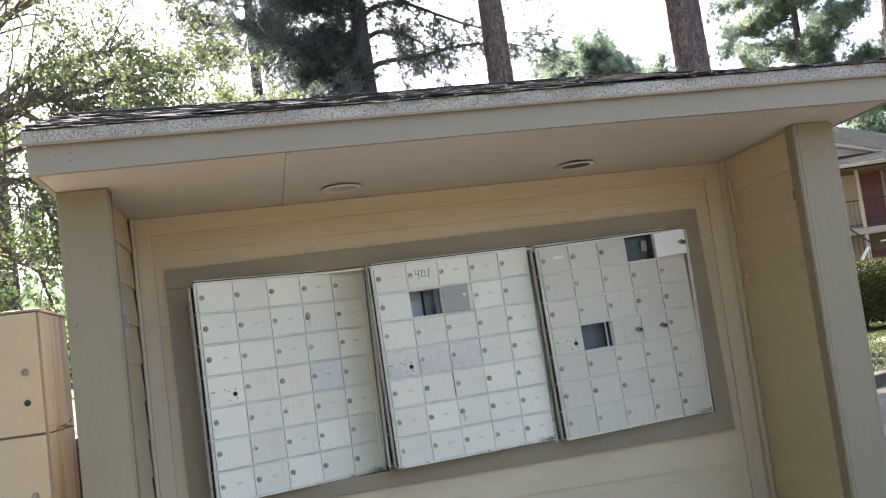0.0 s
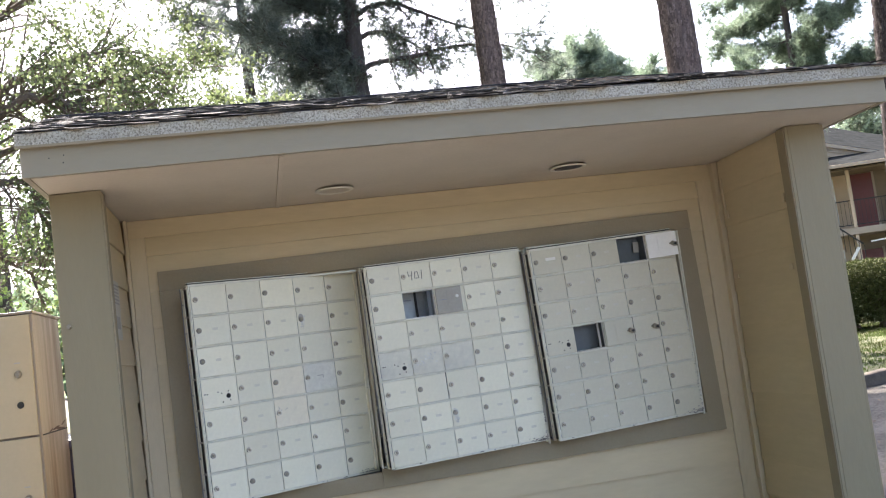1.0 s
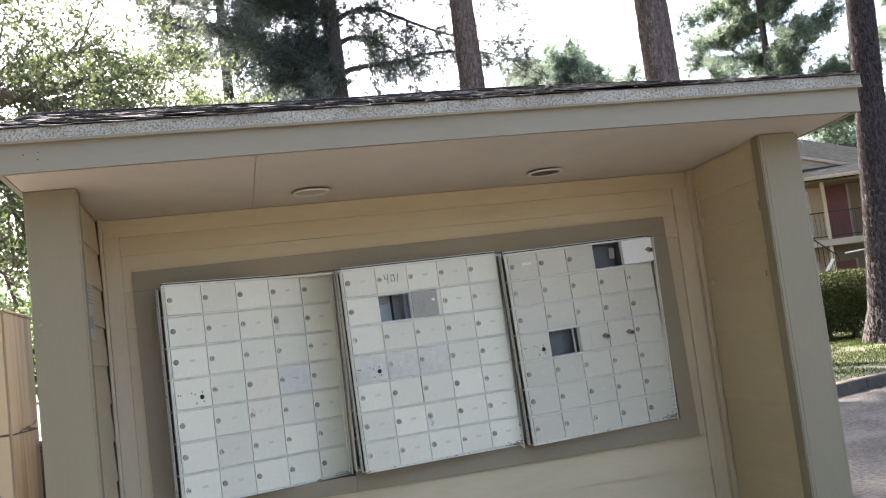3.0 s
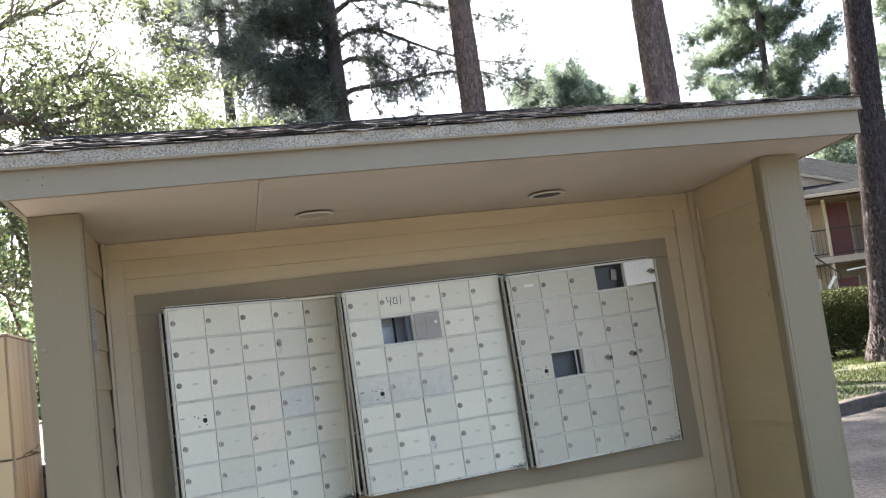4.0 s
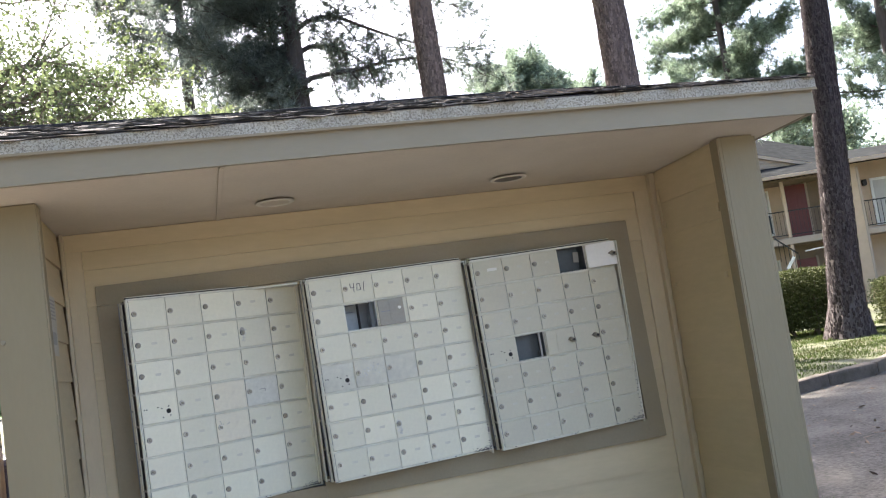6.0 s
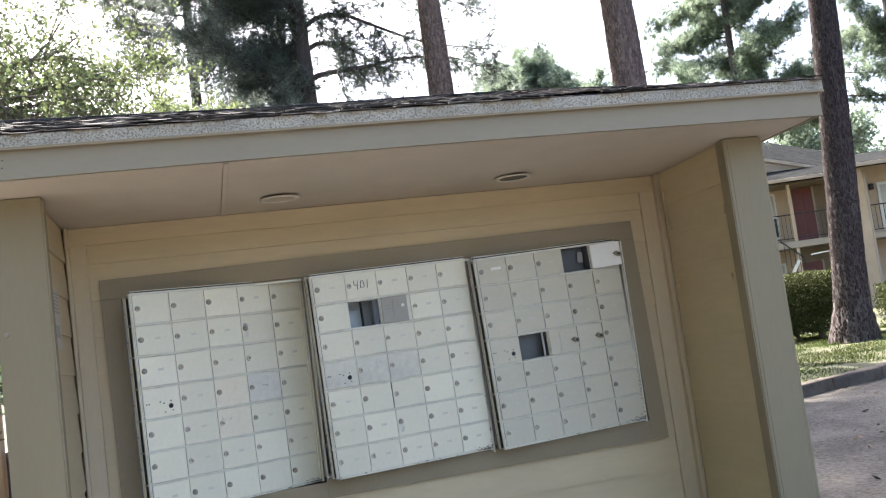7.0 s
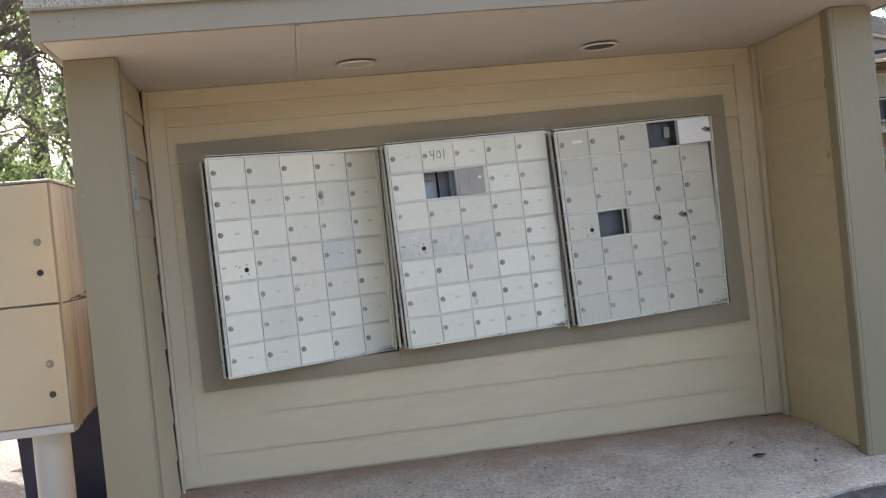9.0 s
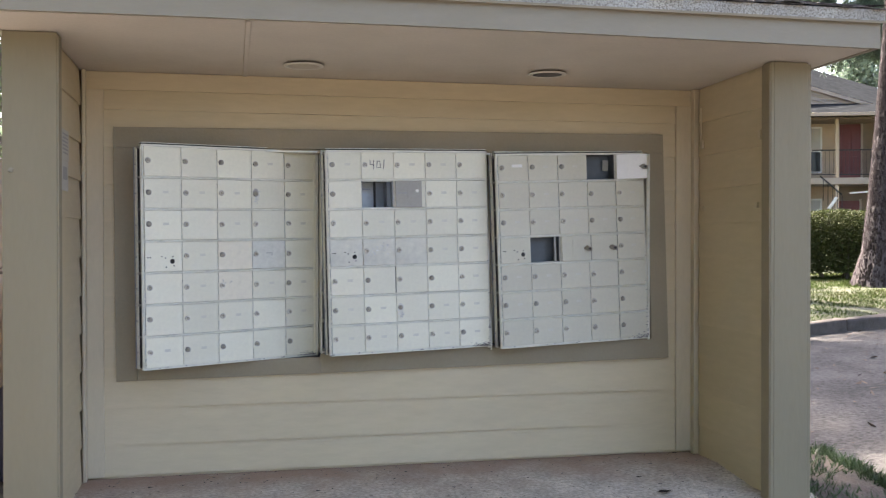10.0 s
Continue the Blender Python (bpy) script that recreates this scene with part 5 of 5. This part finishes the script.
def pine(base, height, r0, limbs, rng_seed, arches=(), needle=0.16, width=0.005, per=26, tufts=9, lean=(0, 0), bark=None, leafmat=None, plates=0, platemat=None, label="tall pine tree with dark needles", spread=0.28, flare=1.35):
    """A pine: trunk with bark plates, limbs (height, azimuth, length, lift), and tufts of needles along them."""
    rng = np.random.default_rng(rng_seed)
    pr = random.Random(rng_seed)
    ob = thing("pine_tree", label, "tree", Matrix.Translation(base), "pines")
    pts, rad = [], []
    for i in range(25):
        f = i / 24
        z = -0.3 + height * f
        pts.append((lean[0] * f + 0.04 * math.sin(f * 9), lean[1] * f + 0.04 * math.cos(f * 7), z))
        rad.append(r0 * (1 - 0.75 * f) * (1 + (flare - 1) * max(0, 1 - z / 0.9) ** 2))
    part("trunk", tube(pts, rad, seg=22, wob=0.10, rng=pr), bark or M_BARK, ob)
    trunk_at = lambda z: np.array((np.interp(z, [p[2] for p in pts], [p[0] for p in pts]), np.interp(z, [p[2] for p in pts], [p[1] for p in pts]), z))
    if plates:
        out = []
        for _ in range(plates):
            z = rng.uniform(0.0, 6.0)
            a = rng.uniform(0, 2 * math.pi)
            c = trunk_at(z)
            r = np.interp(z, [p[2] for p in pts], rad) * rng.uniform(1.0, 1.05)
            w, h = rng.uniform(0.007, 0.017), rng.uniform(0.03, 0.11)
            nrm, sd = np.array((math.cos(a), math.sin(a), 0)), np.array((-math.sin(a), math.cos(a), 0))
            q = c + nrm * r
            j = rng.uniform(0.7, 1.2, 4)
            t = rng.uniform(0.003, 0.010)
            out += [q - sd * w * j[0] - (0, 0, h / 2), q + sd * w * j[1] - (0, 0, h / 2 * j[2]), q + sd * w * j[2] + nrm * t + (0, 0, h / 2 * j[3]), q - sd * w * j[3] + nrm * t + (0, 0, h / 2)]
        part("plated_bark", tri_mesh("bark_plates", out, 4), platemat or M_PLATE, ob)
    cs, ax = [], []
    bm = bmesh.new()
    ways = []
    for z, az, ln, lift in limbs:
        d = (math.cos(radians(az)), math.sin(radians(az)), lift)
        ways.append((limb_path(rng, trunk_at(z), d, ln, 8, lift=rng.uniform(-0.1, 0.35)), ln, 0.010 + 0.008 * ln, 0.0))
    # arching limbs carry drooping twigs
    for a in arches:
        at_ = [np.interp(np.linspace(0, len(a) - 1, 9), range(len(a)), [p[k] - base[k] for p in a]) for k in range(3)]
        ways.append(([np.array(p) for p in zip(*at_)], 2.2, 0.052, -1.3))
    for path, ln, rr, hang in ways:
        tube(path, [rr * (1 - 0.85 * i / 8) for i in range(9)], seg=6, bm=bm)
        for i in range(1 if not hang else 2, 9):
            for _ in range(3 if i < 8 else 4):
                td = np.array(path[i]) - np.array(path[i - 1])
                td = td / np.linalg.norm(td) + rng.normal(0, 0.75, 3) + (0, 0, hang * rng.random())
                tl = rng.uniform(0.35, 1.0) * (0.25 + 0.22 * ln)
                tw = limb_path(rng, path[i], td, tl, 4, lift=0.3)
                tube(tw, [0.012, 0.010, 0.008, 0.006, 0.004], seg=4, bm=bm)
                for q in range(1, 5):
                    for _ in range(tufts // 3 if q < 4 else tufts // 2):
                        cs.append(np.array(tw[q]) + rng.normal(0, spread * 0.35, 3))
                        v = td + rng.normal(0, 0.5, 3) + (0, 0, 0.3)
                        ax.append(v / np.linalg.norm(v))
    if limbs:
        tagged(part("branchwork", bm, bark or M_BARK, ob), "bare dark limbs and twigs", kind="stuff")
        part("crown", tri_mesh("crown", needle_tris(rng, np.array(cs), np.array(ax), per, needle, width), 3), leafmat or M_NEEDLE, ob)
    else:
        bm.free()
    return ob


def oak(base, trunk, limbs, rng_seed, leaf=0.05, leaves=9, label="leafy oak with curved limbs", depth=2, spread=0.10, bark=None, leafmat=None, r=0.16, side=3, thin=None):
    """A broadleaf tree: a bent trunk, given main limbs, side branches and twigs set with single leaves."""
    rng = np.random.default_rng(rng_seed)
    pr = random.Random(rng_seed)
    ob = thing("oak_tree", label, "tree", Matrix.Translation(base), "broadleaf trees")
    n = len(trunk)
    part("trunk", tube(trunk, [r * (1 - 0.45 * i / (n - 1)) for i in range(n)], seg=14, wob=0.12, rng=pr), bark or M_BARK_OAK, ob)
    bm = bmesh.new()
    cs = []
    reach = 1.0

    def branch(path, rr, level):
        m = len(path)
        tube(path, [rr * (1 - 0.75 * i / (m - 1)) for i in range(m)], seg=6 if level < 2 else 4, bm=bm)
        for i in range(1, m):
            a, b = np.array(path[i - 1]), np.array(path[i])
            seg = b - a
            ln = np.linalg.norm(seg)
            if level >= 1:
                for _ in range(leaves if level >= depth else leaves // 2):
                    cs.append(a + seg * rng.random() + rng.normal(0, spread, 3))
            if level < depth:
                for _ in range(side if level == 0 else 2):
                    d = seg / ln + rng.normal(0, 0.8, 3)
                    branch(limb_path(rng, a + seg * rng.random(), d, (0.95 if level == 0 else 0.55) * reach * rng.uniform(0.6, 1.2), 4, lift=0.1, wob=0.25), rr * 0.30 * (1 - 0.5 * i / m), level + 1)

    for path, rr, *more in limbs:
        reach = more[0] if more else 1.0
        fine = []
        for a, b in zip(path, path[1:]):
            for k in range(3):
                fine.append(np.array(a) + (np.array(b) - np.array(a)) * k / 3 + rng.normal(0, 0.02, 3))
        fine.append(np.array(path[-1]))
        branch(fine, rr, 0)
    tagged(part("branchwork", bm, bark or M_BARK_OAK, ob), "bare grey-brown limbs and twigs", kind="stuff")
    if thin:
        # sparser foliage round the trunk than at the tips
        cs = [c for c in cs if c[0] > thin[0] or rng.random() < thin[1]]
    part("crown", tri_mesh("crown", leaf_ovals(rng, np.array(cs), leaf, leaf * 0.30), 6), leafmat or M_LEAF, ob)
    return ob


def ring_limbs(seed, z0, z1, n, length, top_ratio=0.6, lift=0.15):
    r = random.Random(seed)
    out = []
    for i in range(n):
        f = i / max(1, n - 1)
        out.append((z0 + (z1 - z0) * f + r.uniform(-0.3, 0.3), r.uniform(0, 360), length * (1 - (1 - top_ratio) * f) * r.uniform(0.7, 1.15), lift + r.uniform(-0.1, 0.2)))
    return out


def dome_limbs(seed, z0, z1, n, radius):
    """Limbs that fill a broad dome."""
    r = random.Random(seed)
    out = []
    for i in range(n):
        f = (i + 0.5) / n
        out.append((z0 + (z1 - z0) * f * 0.8, r.uniform(0, 360), radius * math.sqrt(1 - 0.85 * f * f) * r.uniform(0.55, 1.05), 0.15 + 0.35 * f))
    return out


# bare near trunks behind the roof; unseen crowns are sized to shade the drive
pine((4.50, 9.30, slope(4.5, 9.3)), 18, 0.235, ring_limbs(11, 8.1, 17, 30, 4.4), 11, bark=M_BARK_RED, plates=6000, platemat=M_PLATE_RED, per=9, tufts=6, width=0.028, needle=0.22, label="tall pine with a bare reddish trunk")
pine((7.05, 8.05, slope(7.05, 8.05)), 19, 0.292, ring_limbs(12, 8.5, 18, 44, 5.8), 12, bark=M_BARK_RED, plates=6000, platemat=M_PLATE_RED, per=9, tufts=7, width=0.028, needle=0.22, lean=(-0.12, 0.0), label="tall pine with a bare thick reddish trunk")
pine((10.545, 8.72, lawn_height(10.545, 8.72)), 20, 0.266, ring_limbs(13, 9, 19, 70, 4.0), 13, plates=9000, per=9, width=0.028, needle=0.22, lean=(1.65, 0.2), flare=1.42, label="thick dark pine trunk with plated bark on the lawn")
# dark pine with low arching limbs
low = [(4.1, 20, 2.4, 0.25), (4.4, -20, 1.9, 0.35), (5.2, 10, 2.6, 0.25), (5.6, -30, 2.2, 0.1), (6.3, 25, 2.6, 0.0), (4.0, 200, 2.2, 0.0), (4.3, 170, 2.4, 0.15), (4.7, 215, 2.1, 0.1), (5.0, 185, 2.5, 0.1), (5.3, 150, 2.3, 0.15),
       (5.7, 200, 2.6, 0.1), (6.1, 170, 2.6, 0.1), (6.5, 220, 2.4, 0.1), (6.9, 190, 2.7, 0.1), (7.3, 160, 2.5, 0.1), (3.8, 235, 1.7, 0.05), (3.7, 180, 1.8, 0.05), (6.7, 0, 2.4, 0.1)]
low += [(3.7 + 0.3 * k, 135 + (k * 53) % 75, 0.6 + 0.07 * (k * 7 % 10), 0.05) for k in range(10)]
low = [q for q in low if 90 < q[1] < 270]
low = [(1.22 + 1.116 * (z - 1.22), a, 1.1 * ln * (0.72 if 120 < a < 260 else 1.0), s) for z, a, ln, s in low]
ARCHES = [[(2.51, 10.2, 6.35), (2.7, 10.16, 6.58), (2.98, 10.11, 6.7), (3.32, 10.07, 6.66), (3.92, 9.99, 6.35), (4.45, 9.9, 6.08), (5.15, 9.85, 5.95)],
          [(2.55, 10.2, 5.6), (2.87, 10.13, 5.75), (3.29, 10.07, 5.75), (3.68, 10.0, 5.78), (3.99, 9.93, 5.85), (4.71, 9.8, 5.83), (5.35, 9.75, 5.62)],
          [(2.53, 10.2, 6.1), (2.85, 10.27, 6.27), (3.18, 10.33, 6.29), (3.42, 10.4, 6.18), (3.8, 10.45, 5.95)],
          [(2.5, 10.2, 6.9), (2.95, 10.25, 7.25), (3.6, 10.2, 7.25), (4.3, 10.1, 7.0), (5.2, 10.0, 6.75)]]
pine((2.58, 10.2, slope(2.58, 10.2)), 17, 0.18, low + ring_limbs(14, 8.4, 16.5, 40, 3.3, 0.75), 14, ARCHES, leafmat=M_NEEDLE_GLARE, bark=M_BARK, needle=0.17, width=0.0058, per=17, tufts=9, label="dark backlit pine with low arching limbs")
# pines further off
pine((1.0, 15.0, -0.05), 15, 0.16, ring_limbs(22, 5.0, 14.5, 30, 2.3, 0.6), 22, leafmat=M_NEEDLE_GLARE, bark=M_BARK, needle=0.17, width=0.004, per=26, tufts=9, label="slender dark pine behind the oak")
pine((16.6, 20.6, 0.4), 15.5, 0.17, ring_limbs(15, 5.6, 15, 48, 2.5, 0.5), 15, needle=0.22, width=0.009, per=20, tufts=9, leafmat=M_NEEDLE_HAZED, label="mid-distance pine with layered needle clumps")
pine((15.9, 36.5, 0.5), 12.9, 0.3, dome_limbs(16, 10.0, 13.0, 80, 2.9), 16, needle=0.24, width=0.009, per=22, tufts=8, leafmat=M_NEEDLE_HAZED, label="distant pine with a dense rounded crown")
pine((19.2, 38.5, 0.5), 12.9, 0.25, ring_limbs(18, 10.3, 11.8, 26, 2.0, 0.85, 0.25), 18, needle=0.24, width=0.013, per=18, tufts=7, leafmat=M_NEEDLE_HAZED, label="low distant pine crown behind the roof")
pine((20.5, 18.5, 0.4), 16, 0.25, ring_limbs(17, 6.0, 15.5, 34, 3.0, 0.6), 17, needle=0.22, width=0.009, per=20, tufts=9, leafmat=M_NEEDLE_HAZED, label="mid-distance pine with layered needle clumps")
pine((-4.6, 17.0, -0.05), 16, 0.24, ring_limbs(20, 2.6, 15.5, 15, 2.4, 0.6), 20, needle=0.2, width=0.008, per=16, tufts=9, label="pine with limbs down to the ground storey")
pine((-9.5, 21.0, -0.05), 17, 0.24, ring_limbs(21, 3.0, 16.5, 14, 2.8, 0.6), 21, needle=0.2, width=0.010, per=16, tufts=9, label="pine with limbs down to the ground storey")

# the oak beside the kiosk
oak((-1.95, 3.15, -0.06), [(-0.42, 0, -0.2), (-0.40, 0.0, 0.9), (-0.28, -0.1, 1.9), (0.16, -0.2, 2.7), (0.30, -0.2, 3.3), (0.25, 0.0, 4.2)],
    [([(0.30, -0.25, 2.95), (0.75, -0.45, 3.33), (1.02, -0.42, 3.53), (1.22, -0.38, 3.50), (1.40, -0.34, 3.36), (1.9, -0.2, 3.3)], 0.05),
     ([(0.28, -0.25, 2.75), (0.62, -0.46, 2.90), (0.92, -0.44, 2.84), (1.05, -0.42, 2.62), (1.12, -0.40, 2.35)], 0.04),
     ([(0.34, -0.2, 3.3), (0.8, 0.1, 3.8), (1.3, 0.3, 4.05), (1.8, 0.5, 4.1)], 0.05),
     ([(0.30, -0.1, 3.8), (0.7, 0.2, 4.4), (1.2, 0.5, 4.8), (1.7, 0.7, 5.0)], 0.05),
     ([(0.6, 0.0, 3.55), (1.3, 0.2, 3.72), (1.9, 0.35, 3.85), (2.25, 0.45, 3.9)], 0.035, 0.6),
     ([(0.25, 0.0, 4.2), (0.3, 0.1, 5.0), (0.7, 0.2, 5.8), (1.2, 0.4, 6.4)], 0.06),
     ([(0.32, -0.2, 3.0), (0.9, 0.5, 3.45), (1.6, 0.9, 3.66), (2.3, 1.2, 3.72), (3.05, 1.3, 3.70)], 0.04, 0.42),
     ([(0.2, -0.1, 2.2), (0.5, -0.1, 2.5), (0.8, 0.0, 2.2), (0.95, 0.1, 1.8)], 0.035)],
    31, leaf=0.034, leaves=5, spread=0.03, side=3, thin=(1.0, 0.30))
oak((-5.2, 11.5, -0.06), [(0, 0, -0.2), (0.1, 0, 1.5), (0.0, 0.1, 3.0), (0.1, 0.1, 4.5)],
    [([(0.0, 0.1, 2.0), (1.0, -0.3, 2.8), (2.0, -0.5, 3.4), (2.8, -0.5, 3.6)], 0.07), ([(0.0, 0.1, 3.0), (0.8, 0, 4.2), (1.6, 0.2, 5.2)], 0.07), ([(0.1, 0.1, 4.0), (-0.6, 0, 5.2), (-1.2, 0.2, 6.2)], 0.07),
     ([(0.1, 0.1, 4.5), (0.4, 0, 5.8), (0.8, 0.2, 7.0)], 0.07), ([(0.0, 0.1, 1.6), (1.0, 0.3, 1.9), (1.9, 0.4, 2.1)], 0.05), ([(0.0, 0.1, 2.6), (-1.0, 0.3, 3.3), (-1.9, 0.4, 3.8)], 0.05)],
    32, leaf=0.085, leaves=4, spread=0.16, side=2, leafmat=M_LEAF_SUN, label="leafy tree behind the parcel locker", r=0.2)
# unseen tree, added to cut the light on the kiosk's right side wall
oak((-6.6, -1.0, -0.06), [(0, 0, -0.2), (0.1, 0, 1.5), (0.0, 0.1, 3.0), (0.1, 0.1, 4.5)],
    [([(0, 0.1, 2.4), (0.9, -0.6, 3.2), (1.8, -1.2, 3.5), (2.6, -1.6, 3.5)], 0.08), ([(0, 0.1, 2.6), (0.9, 0.5, 3.3), (1.8, 0.9, 3.8), (2.6, 1.0, 3.9)], 0.08), ([(0, 0.1, 3), (0.9, 0, 4.4), (1.9, 0.1, 5.2), (2.6, 0.2, 5.4)], 0.08),
     ([(0, 0.1, 3), (0.2, 1.0, 4.2), (0.5, 2.0, 5.0), (0.6, 2.8, 5.2)], 0.08), ([(0, 0.1, 3), (0.3, -1.2, 4.0), (0.8, -2.4, 4.6), (1.0, -3.3, 4.6)], 0.08), ([(0.1, 0.1, 4.5), (0.5, 0, 5.8), (1.0, 0.2, 7.0)], 0.08), ([(0, 0.1, 3.4), (-1.2, 0, 4.6), (-2.2, 0.2, 5.2)], 0.08)],
    35, leaf=0.15, leaves=6, spread=0.22, side=3, label="unseen broad leafy tree added to block light from the left", r=0.24)
oak((33.0, 42.0, 0.6), [(0, 0, -0.2), (0.1, 0, 3), (0.0, 0.1, 6.0)],
    [([(0, 0, 4), (2, 0, 7), (4, 0.5, 9.5)], 0.15), ([(0, 0, 4), (-2, 0, 7), (-4.5, 0.5, 9.0)], 0.15), ([(0, 0, 5), (0.3, 0, 9), (0, 0.5, 12)], 0.15), ([(0, 0, 4), (0, -2, 7), (1, -3.5, 9.5)], 0.15), ([(0, 0, 4), (-1, -1.5, 7), (-2, -3, 10.5)], 0.15), ([(0, 0, 4), (2, -1.5, 6.5), (5.5, -3, 8.5)], 0.15)],
    33, leaf=0.22, leaves=9, spread=0.5, leafmat=M_NEEDLE_HAZED, label="leafy tree rising behind the apartment house", r=0.35)
oak((24.0, 46.0, 0.6), [(0, 0, -0.2), (0.1, 0, 3), (0.0, 0.1, 6.0)],
    [([(0, 0, 4), (2, 0, 7), (4, 0.5, 9.0)], 0.15), ([(0, 0, 4), (-2, 0, 6.5), (-4.5, 0.5, 8.5)], 0.15), ([(0, 0, 5), (0.3, 0, 8), (0, 0.5, 10.5)], 0.15), ([(0, 0, 4), (0, -2, 6), (1, -3.5, 8.5)], 0.15)],
    34, leaf=0.22, leaves=9, spread=0.5, leafmat=M_NEEDLE_HAZED, label="leafy tree rising behind the apartment house", r=0.35)


def hedge(name, x0, x1, y0, y1, top, turn, org, seed, label, n, leafy=0.045):
    """A clipped hedge: woody stems and a deep shell of single leaves."""
    rng = np.random.default_rng(seed)
    pr = random.Random(seed)
    ob = thing(name, label, "hedge", pose(*org, 0, 0, turn))
    bm = bmesh.new()
    for _ in range(int((x1 - x0) * 5)):
        a = np.array((rng.uniform(x0 + 0.2, x1 - 0.2), rng.uniform(y0 + 0.2, y1 - 0.2), -0.1))
        tube(limb_path(rng, a, rng.normal(0, 0.35, 3) + (0, 0, 1.0), top * 0.9, 5), [0.03, 0.026, 0.022, 0.018, 0.012, 0.008], seg=5, bm=bm)
    part("stems", bm, M_BARK_OAK, ob)
    p = rng.uniform((x0, y0, 0.03), (x1, y1, top), (n, 3))
    edge = np.minimum.reduce([p[:, 0] - x0, x1 - p[:, 0], p[:, 1] - y0, y1 - p[:, 1], top - p[:, 2]])
    bulge = np.array([noise.noise((q[0] * 1.6, q[1] * 1.6, q[2] * 1.6 + seed)) for q in p])
    keep = (edge > 0.10 * (bulge + 0.3)) & (edge < 0.5) & ((p[:, 2] > 0.2) | (bulge > 0.1))
    part("leaves", tri_mesh("leaves", leaf_quads(rng, p[keep], leafy, leafy * 0.36, 0.0), 4), M_HEDGE, ob)


hedge("hedge", -2.6, 1.25, -0.6, 0.9, 1.32, -24, (11.0, 11.0, 0.40), 41, "clipped dense green hedge, lit on top", 170000, 0.036)
hedge("hedge", -0.3, 2.8, -0.5, 0.8, 0.95, -24, (13.0, 10.6, 0.42), 42, "low clipped green hedge beside the pine trunk", 95000, 0.036)
hedge("shrub", -0.7, 0.9, -0.6, 0.7, 1.45, -24, (17.6, 12.6, 0.5), 43, "rounded bright green shrub before the house", 20000, 0.07)


def woods():
    """A far belt of trees that closes the view all round, plus unseen nearer stands added to block light."""
    rng = np.random.default_rng(51)
    out = []
    for k in range(330):
        a = rng.uniform(0, 2 * math.pi)
        d = rng.uniform(75, 130)
        h = rng.uniform(7, 14) * (1.0 if math.sin(a) > 0 else 0.8)
        if k >= 230:
            # unseen nearer, taller stands to both sides, added to block low sky light
            a = rng.uniform(-0.45, 0.5) + math.pi * (k % 2)
            d, h = rng.uniform(34, 52), rng.uniform(15, 22)
        if k >= 290:
            # unseen close stand across the drive, added to darken the right side wall
            a, d, h = math.pi + rng.uniform(0.2, 1.05), rng.uniform(19, 32), rng.uniform(16, 22)
        c = np.array((3 + d * math.cos(a), d * math.sin(a), 0))
        n = 420
        p = rng.normal(0, 1, (n, 3)) * (2.6, 2.6, h * 0.24) + c + (0, 0, h * 0.52)
        p[:, 2] = np.abs(p[:, 2])
        out.append(leaf_quads(rng, p, 1.3, 0.5, 0.0))
    tagged(part("far_woods", tri_mesh("far_woods", np.concatenate(out), 4), M_NEEDLE), "distant belt of dark green trees, with unseen nearer stands added to block light", "woods", kind="stuff")


woods()


def litter():
    """Fallen leaves, needles and bits of bark on the drive."""
    rng = np.random.default_rng(61)
    n = 2600
    x = np.where(rng.random(n) < 0.5, rng.uniform(-4.5, -0.55, n), rng.uniform(3.6, 10.0, n))
    y = rng.uniform(-1.0, 4.5, n)
    keep = [(a, b) for a, b in zip(x, y) if in_lawn(a, b) < -0.05 and noise.noise((a * 0.8, b * 0.8, 4)) > rng.uniform(-0.5, 0.5)]
    out = []
    for a, b in keep:
        z = slope(a, b) + 0.016
        t, ln = rng.uniform(0, 6.283), rng.uniform(0.012, 0.045)
        w = ln * rng.uniform(0.12, 0.45)
        d, sd = np.array((math.cos(t), math.sin(t), rng.normal(0, 0.25))) * ln, np.array((-math.sin(t), math.cos(t), rng.normal(0, 0.3))) * w
        p = np.array((a, b, z))
        out += [p - d, p + sd, p + d + (0, 0, 0.006), p - sd]
    tagged(part("leaf_litter", tri_mesh("leaf_litter", out, 4), M_LITTER), "scattered dry leaves and bark bits on the drive", "leaf litter", kind="stuff")


litter()
